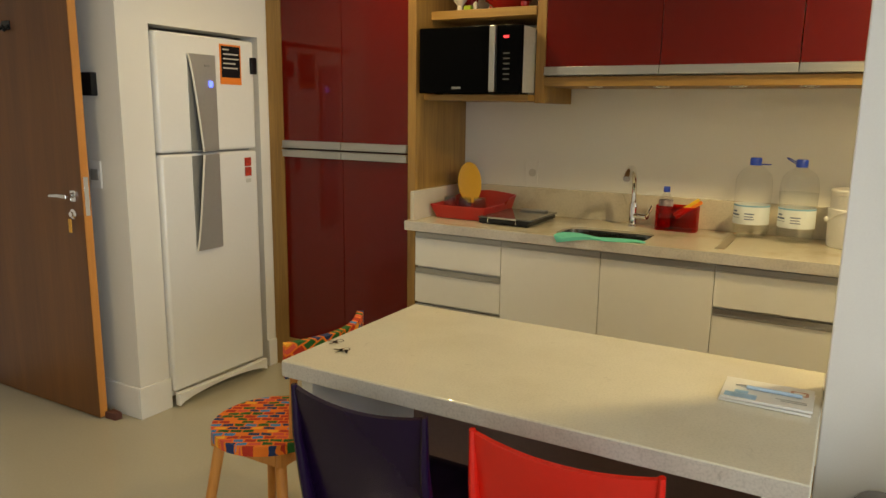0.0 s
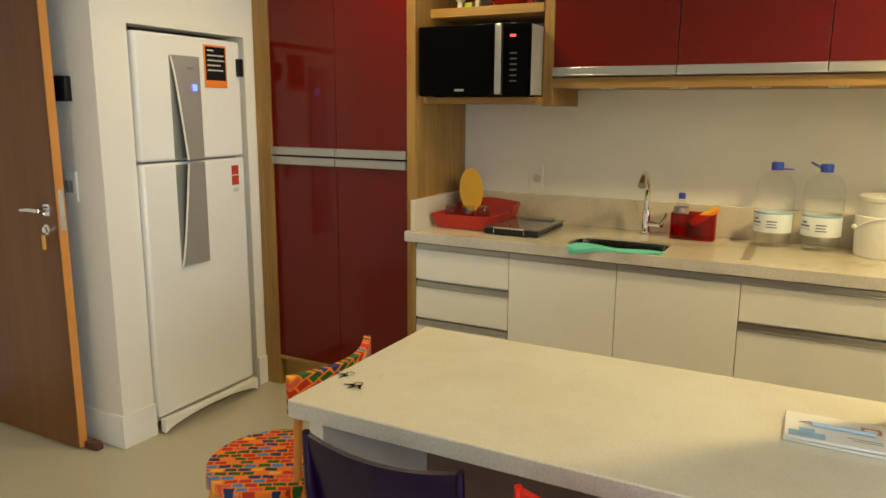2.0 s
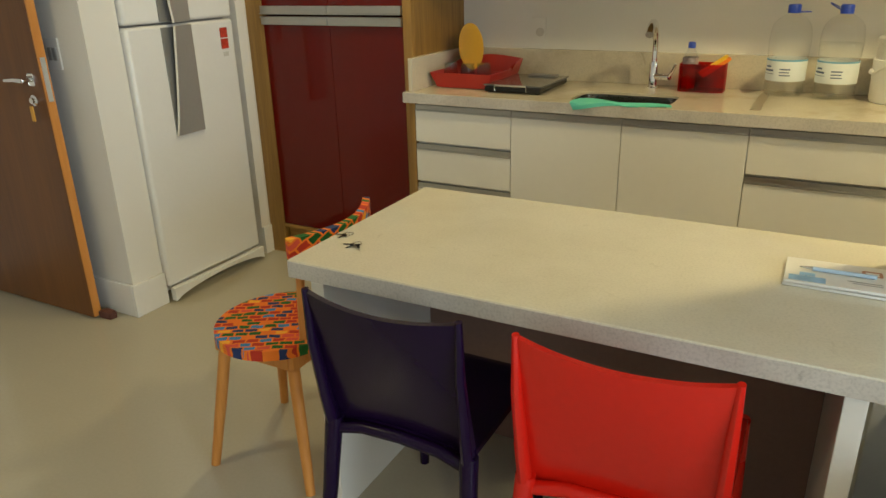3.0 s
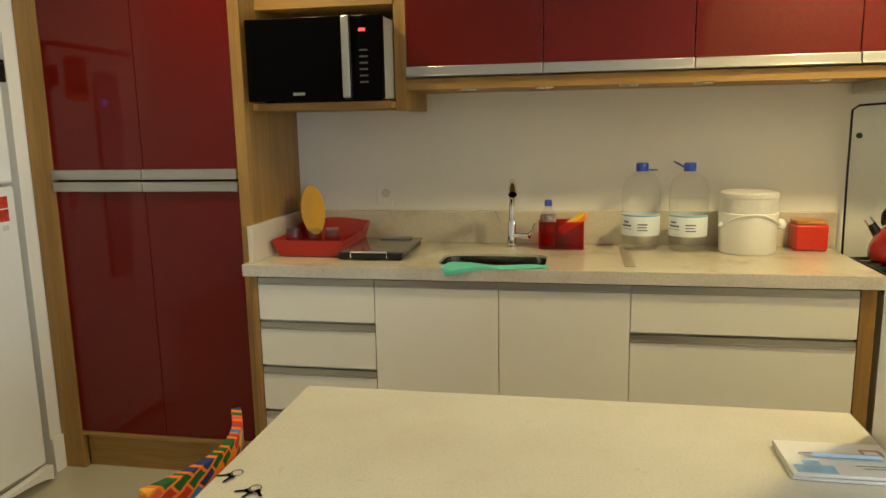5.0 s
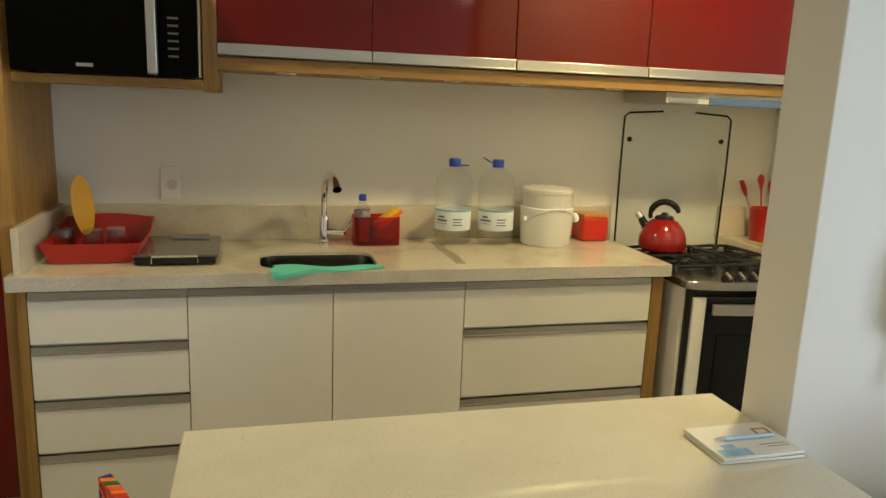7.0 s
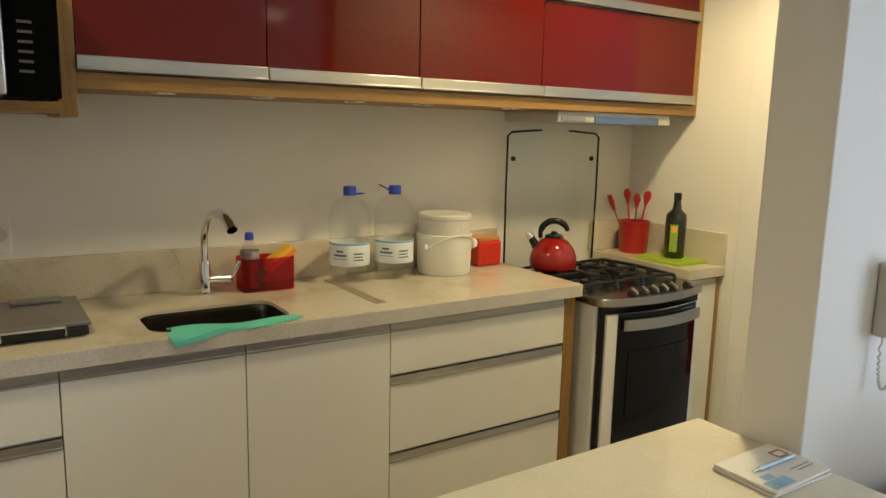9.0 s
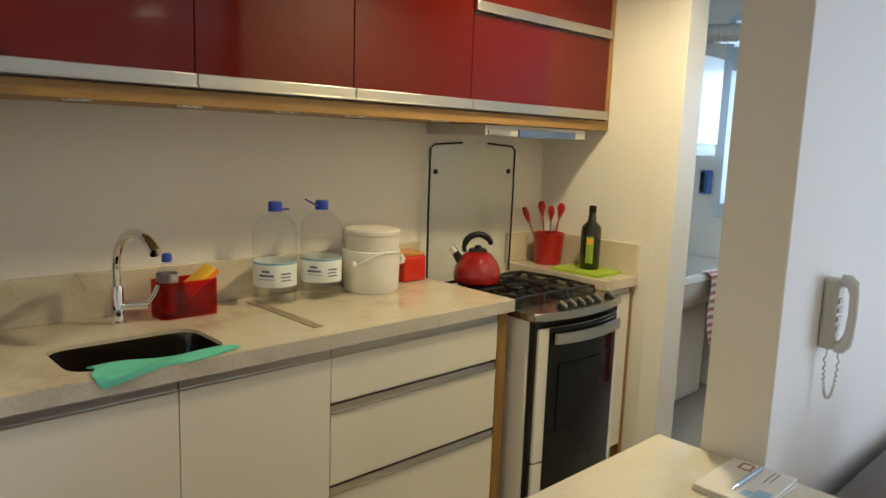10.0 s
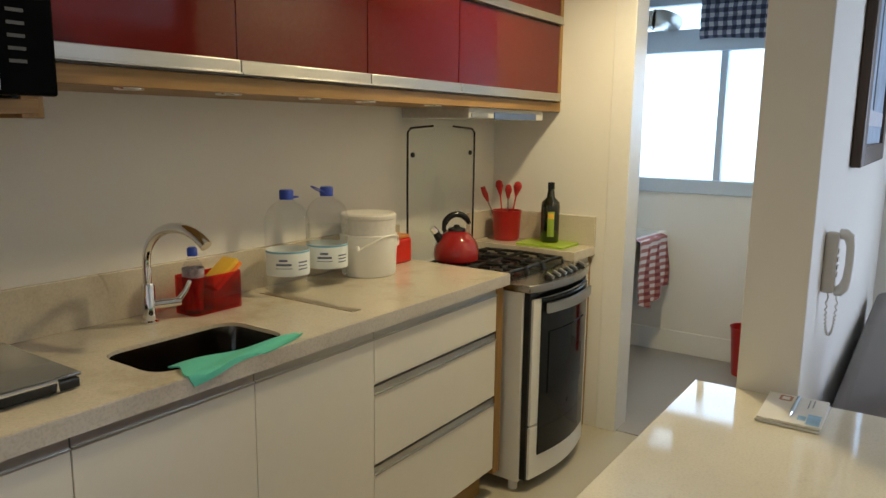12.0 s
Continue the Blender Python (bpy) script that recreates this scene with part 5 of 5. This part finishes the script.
for (fx1, fy1), (tx, ty) in (((-1.541, 1.406), (-1.485, 1.47)), ((-1.574, 1.77), (-1.49, 1.70)), ((-1.192, 1.426), (-1.245, 1.47)), ((-1.195, 1.775), (-1.245, 1.70))):
    part("leg", tube([(fx1, fy1, 0), (fx1 + (tx - fx1) * 0.5, fy1 + (ty - fy1) * 0.5, 0.21), (tx, ty, 0.427)], [0.014, 0.017, 0.018], 12), M_PINE, c)
for px, py, qx, qy in ((-1.225, 1.50, -1.252, 1.550), (-1.225, 1.72, -1.224, 1.815)):
    part("back_post", tube([(px, py, 0.40), ((px + qx) / 2, (py + qy) / 2, 0.55), (qx, qy, 0.68)], 0.012, 10), M_PINE, c)


def backband(u, v):
    y = 1.520 + 0.362 * u
    x = -1.284 + 0.085 * math.sin(math.pi * (0.06 + 0.86 * u)) ** 1.0
    return Vector((x, y, 0.655 + 0.09 * v + 0.012 * u - 0.018 * (1 - v) * (2 * u - 1) ** 2))


part("backrest", sheet(backband, 18, 5, 0.022), M_PATCHUP, c, "curved patchwork fabric backrest")

# things on the table
c = thing("notebook", (-0.02, 1.77, TZ), "thin booklet with a pale blue printed cover", "notebook")
m = Matrix.Translation((0.024, 1.764, TZ)) @ Matrix.Rotation(radians(-1), 4, "Z")
for i in range(2):
    bm = box(-0.098, -0.070, 0.001 + i * 0.008, 0.098, 0.070, 0.007 + i * 0.008, 0.001)
    bmesh.ops.transform(bm, matrix=m @ Matrix.Rotation(radians(i * 2.0), 4, "Z"), verts=bm.verts)
    pg = part("page_block", bm, M_PAPER, c)
m2 = m @ Matrix.Rotation(radians(2.0), 4, "Z")
for x0, y0, x1, y1, mt in ((-0.09, -0.064, -0.02, -0.035, M_PRINT), (-0.07, -0.033, -0.04, -0.015, M_PRINT), (0.050, 0.012, 0.085, 0.018, M_BROWNPR), (0.050, 0.036, 0.085, 0.042, M_BROWNPR), (0.048, 0.016, 0.055, 0.038, M_BROWNPR), (0.080, 0.016, 0.087, 0.038, M_BROWNPR), (0.02, -0.030, 0.085, -0.027, M_GREYPL), (0.03, -0.040, 0.085, -0.037, M_GREYPL)):
    bm = box(x0, y0, 0.0152, x1, y1, 0.0156)
    bmesh.ops.transform(bm, matrix=m2, verts=bm.verts)
    part("print", bm, mt, pg)
c = thing("ballpoint_pen", (-0.037, 1.764, TZ + 0.016), "pale blue ballpoint pen on the booklet", "pen")
part("barrel", tube([(0.098, 1.764, TZ + 0.0205), (-0.022, 1.764, TZ + 0.0205)], 0.0045, 10), plain("pen_blue", (0.45, 0.60, 0.75), 0.25, bump=0.0), c)
part("tip", tube([(-0.022, 1.764, TZ + 0.0205), (-0.047, 1.764, TZ + 0.0205)], [0.0045, 0.0015], 10), M_CHROME, c)
for kx, ky, n0 in ((-1.030, 1.515, 3), (-1.090, 1.565, 2)):
    c = thing("key_bunch", (kx, ky, TZ), "small bunch of metal keys on the table", "keys", "keys on the table")
    part("ring", tube(arc((kx, ky, TZ + 0.004), 0.011, 0, 350, 16, "xy"), 0.0012, 6), M_STEEL, c)
    for i in range(n0):
        a = radians(200 + 55 * i)
        d, s = Vector((math.cos(a), math.sin(a), 0)), Vector((-math.sin(a), math.cos(a), 0))
        o = Vector((kx, ky, TZ + 0.002 + 0.0016 * i))
        bm = bmesh.new()
        pts = [o + d * 0.008 + s * 0.006, o + d * 0.018 + s * 0.006, o + d * 0.019 + s * 0.003, o + d * 0.036 + s * 0.003, o + d * 0.038, o + d * 0.036 - s * 0.003, o + d * 0.019 - s * 0.003, o + d * 0.018 - s * 0.006, o + d * 0.008 - s * 0.006]
        f = bm.faces.new([bm.verts.new(p) for p in pts])
        bmesh.ops.solidify(bm, geom=[f], thickness=0.0015)
        part("key", bm, plain("dull_key_metal", (0.09, 0.08, 0.06), 0.4, 0.8, bump=0.0), c)

# ---- on the partition wall ----
PW = 1.772
c = thing("intercom_phone", (0.400, PW, 0.98), "ivory wall intercom handset with a looped cord", "phone")
part("base", box(0.376, PW - 0.034, 1.008, 0.426, PW - 0.0005, 1.180, 0.008, seg=3), M_PHONE, c)
M_HANDSET = plain("white_handset", (0.72, 0.70, 0.66), 0.35, vary=0.03, bump=0.02)
bend = [(1.178, 0.032), (1.176, 0.046), (1.168, 0.058), (1.145, 0.063), (1.095, 0.064), (1.050, 0.061), (1.026, 0.055), (1.014, 0.044), (1.012, 0.032)]
part("handset", tube([(0.402, PW - d, z) for z, d in bend], [0.013, 0.016, 0.015, 0.0115, 0.011, 0.0115, 0.015, 0.016, 0.013], 14), M_HANDSET, c, "white handset")
for i in range(4):
    part("button", box(0.386, PW - 0.037, 1.055 + i * 0.022, 0.416, PW - 0.034, 1.067 + i * 0.022, 0.001), M_PHONE, c)
pts = []
for i in range(121):
    q = i / 120
    a = 2 * math.pi * i / 5
    way = math.pi * q
    pts.append((0.400 + 0.009 * math.cos(way) + 0.0028 * math.cos(a), PW - 0.030 - 0.012 * math.cos(way) + 0.0028 * math.sin(a), 1.009 - 0.125 * math.sin(way) ** 0.6))
part("cord", tube(pts, 0.0022, 6), M_HANDSET, c, "coiled cord")
c = thing("framed_picture", (1.3, PW, 1.32), "large picture in a dark wooden frame", "picture")
part("frame", box(0.82, PW - 0.035, 1.343, 0.93, PW - 0.001, 2.16, 0.006), M_WALNUT, c)
part("frame", box(0.93, PW - 0.035, 1.343, 1.72, PW - 0.001, 1.415, 0.006), M_WALNUT, c)
part("frame", box(0.93, PW - 0.035, 2.07, 1.72, PW - 0.001, 2.16, 0.006), M_WALNUT, c)
part("frame", box(1.72, PW - 0.035, 1.343, 1.83, PW - 0.001, 2.16, 0.006), M_WALNUT, c)
part("canvas", box(0.93, PW - 0.022, 1.415, 1.72, PW - 0.010, 2.07), M_CANVAS, c)
part("painted_ledge", box(0.93, PW - 0.024, 1.48, 1.72, PW - 0.0225, 1.535), plain("pale_paint", (0.55, 0.58, 0.66), 0.6, vary=0.2, bump=0.1), c)
part("painted_post", box(1.20, PW - 0.024, 1.535, 1.235, PW - 0.0225, 2.07), plain("dark_paint", (0.06, 0.07, 0.08), 0.6, vary=0.3, bump=0.1), c)

# sofa along the partition
c = thing("sofa", (1.3, 1.30, 0), "grey fabric sofa along the partition wall", "sofa")
part("base", box(0.205, 0.92, 0.05, 2.55, 1.735, 0.30, 0.02), M_SOFA, c)
part("backrest", box(0.215, 1.46, 0.30, 2.545, 1.735, 0.630, 0.05, seg=4), M_SOFA, c)
part("armrest", box(0.205, 0.93, 0.30, 0.40, 1.40, 0.60, 0.04, seg=4), M_SOFA, c)
part("armrest", box(2.36, 0.93, 0.30, 2.55, 1.40, 0.60, 0.04, seg=4), M_SOFA, c)
for x0, x1 in ((0.405, 1.375), (1.385, 2.355)):
    part("seat_cushion", box(x0, 0.90, 0.30, x1, 1.39, 0.44, 0.035, seg=4), M_SOFA, c)
for x, y in ((0.25, 0.97), (2.5, 0.97), (0.25, 1.69), (2.5, 1.69)):
    part("leg", lathe([(0, 0), (0.02, 0), (0.024, 0.055), (0, 0.055)], (x, y, 0), 12), M_BLACK, c)
c = thing("red_cushion", (0.75, 1.30, 0.44), "dark red fabric cushion leaning on the sofa back", "cushion")


def pillow(u, v):
    a, b = 2 * u - 1, 2 * v - 1
    return a, b, (1 - a ** 4) * (1 - b ** 4)


bm = None
for sgn in (1, -1):
    bm = sheet(lambda u, v: Vector((0.72 + 0.2 * pillow(u, v)[0], 1.41 - 0.05 * pillow(u, v)[1] * -1 + sgn * 0.05 * pillow(u, v)[2], 0.625 + 0.19 * pillow(u, v)[1])), 14, 14, 0.003, bm=bm)
part("cover", bm, plain("red_weave", (0.30, 0.03, 0.02), 0.9, vary=0.15, fine=300, bump=0.4), c)

# ---- laundry ----
c = thing("roman_blind", (LX - 0.04, 2.45, 2.0), "navy gingham roman blind pulled up", "blind")


def blind(u, v):
    y = 2.05 + 0.765 * u
    return Vector((LX - 0.035 - 0.018 * abs(math.sin(v * math.pi * 4)) - 0.004 * math.sin(u * 22), y, 2.005 + 0.27 * v + 0.008 * math.sin(u * 9) * (1 - v)))


part("fabric", sheet(blind, 30, 24, 0.004), M_NAVY, c)
part("headrail", box(LX - 0.05, 2.04, 2.275, LX - 0.005, 2.82, 2.30, 0.002), M_TRIM, c)
c = thing("flue_pipe", (2.6, 3.2, 2.1), "corrugated metal flue pipe by the ceiling", "pipe")
pts, rad = [], []
for i in range(41):
    pts.append((2.58, 3.40 - 0.36 * i / 40, 2.135 - 0.02 * i / 40))
    rad.append(0.052 + (0.004 if i % 2 else 0))
part("duct", tube(pts, rad, 20), M_ALU, c)
part("elbow", tube([(2.58, 3.05, 2.115), (2.60, 3.02, 2.115), (2.66, 3.005, 2.12), (LX + 0.03, 3.0, 2.125)], [0.062, 0.064, 0.060, 0.056], 20), M_ALU, c)
c = thing("gas_water_heater", (2.49, 3.30, 1.42), "white gas water heater on the laundry wall", "water heater")
part("body", box(2.30, 3.20, 1.43, 2.68, BACK - 0.004, 2.00, 0.012), M_FRIDGE, c)
part("front_panel", box(2.31, 3.182, 1.50, 2.67, 3.198, 1.99, 0.006), M_FRIDGE, c)
part("control_panel", box(2.32, 3.186, 1.435, 2.66, 3.198, 1.492, 0.004), M_GREYPL, c, "grey control strip")
part("flue_collar", lathe([(0, 2.0), (0.050, 2.0), (0.050, 2.075), (0, 2.075)], (2.58, 3.32, 0), 20), M_ALU, c)
for px in (2.38, 2.60):
    part("pipe", tube([(px, 3.33, 1.43), (px, 3.33, 1.20), (px, BACK - 0.002, 1.17)], 0.011, 10), M_CHROME, c)
c = thing("gas_valve_box", (LX - 0.03, 3.28, 1.20), "small blue and black box on the laundry wall", "box")
part("case", box(LX - 0.045, 3.255, 1.20, LX - 0.002, 3.315, 1.345, 0.005), plain("blue_box_plastic", (0.05, 0.15, 0.42), 0.4, bump=0.02), c)
part("front", box(LX - 0.052, 3.285, 1.21, LX - 0.046, 3.312, 1.335, 0.002), M_BLACK, c, "black front strip")
c = thing("laundry_tub", (2.3, 3.18, 0), "white rounded laundry tub on a white pedestal", "laundry sink")
part("pedestal", box(2.02, 3.12, 0.004, 2.62, BACK - 0.006, 0.56, 0.03, seg=4), M_WHITEPL, c)
outer = [(2.95, 0.805), (2.945, 0.775), (2.965, 0.765), (2.985, 0.70), (3.03, 0.62), (3.12, 0.565), (BACK - 0.006, 0.56), (BACK - 0.006, 0.815)]
inner = [(BACK - 0.05, 0.815), (BACK - 0.06, 0.60), (3.14, 0.60), (3.06, 0.65), (3.01, 0.72), (2.985, 0.805)]
bm = bmesh.new()
ring = outer + inner
rows = [[bm.verts.new((x, y, z)) for y, z in ring] for x in (1.90, 2.765)]
for i in range(len(ring)):
    j = (i + 1) % len(ring)
    bm.faces.new((rows[0][i], rows[0][j], rows[1][j], rows[1][i]))
for r in rows:
    bm.faces.new(r)
box(1.875, 2.948, 0.565, 1.90, BACK - 0.008, 0.81, 0.008, bm=bm)
box(2.765, 2.948, 0.565, 2.79, BACK - 0.008, 0.81, 0.008, bm=bm)
bmesh.ops.recalc_face_normals(bm, faces=bm.faces)
part("basin", bm, M_WHITEPL, c)
c = thing("tea_towel", (2.45, 2.93, 0.43), "red and white gingham tea towel over the laundry tub's rim", "towel")


def towel(u, v):
    x = 2.19 + 0.50 * u + 0.015 * math.sin(v * 7 + u * 3)
    fold = 0.016 * math.sin(u * 17) * (0.25 + v)
    if v < 0.12:
        k = v / 0.12
        return Vector((x, 3.00 - 0.072 * k, 0.812 + 0.010 * math.sin(math.pi * k) - 0.012 * u))
    k = (v - 0.12) / 0.88
    return Vector((x, 2.928 - 0.012 * k + fold - 0.012, 0.812 - 0.012 * u - (0.37 + 0.05 * math.sin(u * 4.5)) * k))


part("cloth", sheet(towel, 30, 22, 0.003), M_REDGING, c)
c = thing("waste_bin", (2.62, 2.40, 0), "red plastic waste bin on the laundry floor", "bin")
part("bin", lathe([(0, 0.005), (0.085, 0.005), (0.105, 0.28), (0.112, 0.30), (0.106, 0.30), (0.08, 0.02), (0, 0.018)], (2.60, 2.36, 0), 28), M_REDPL, c)
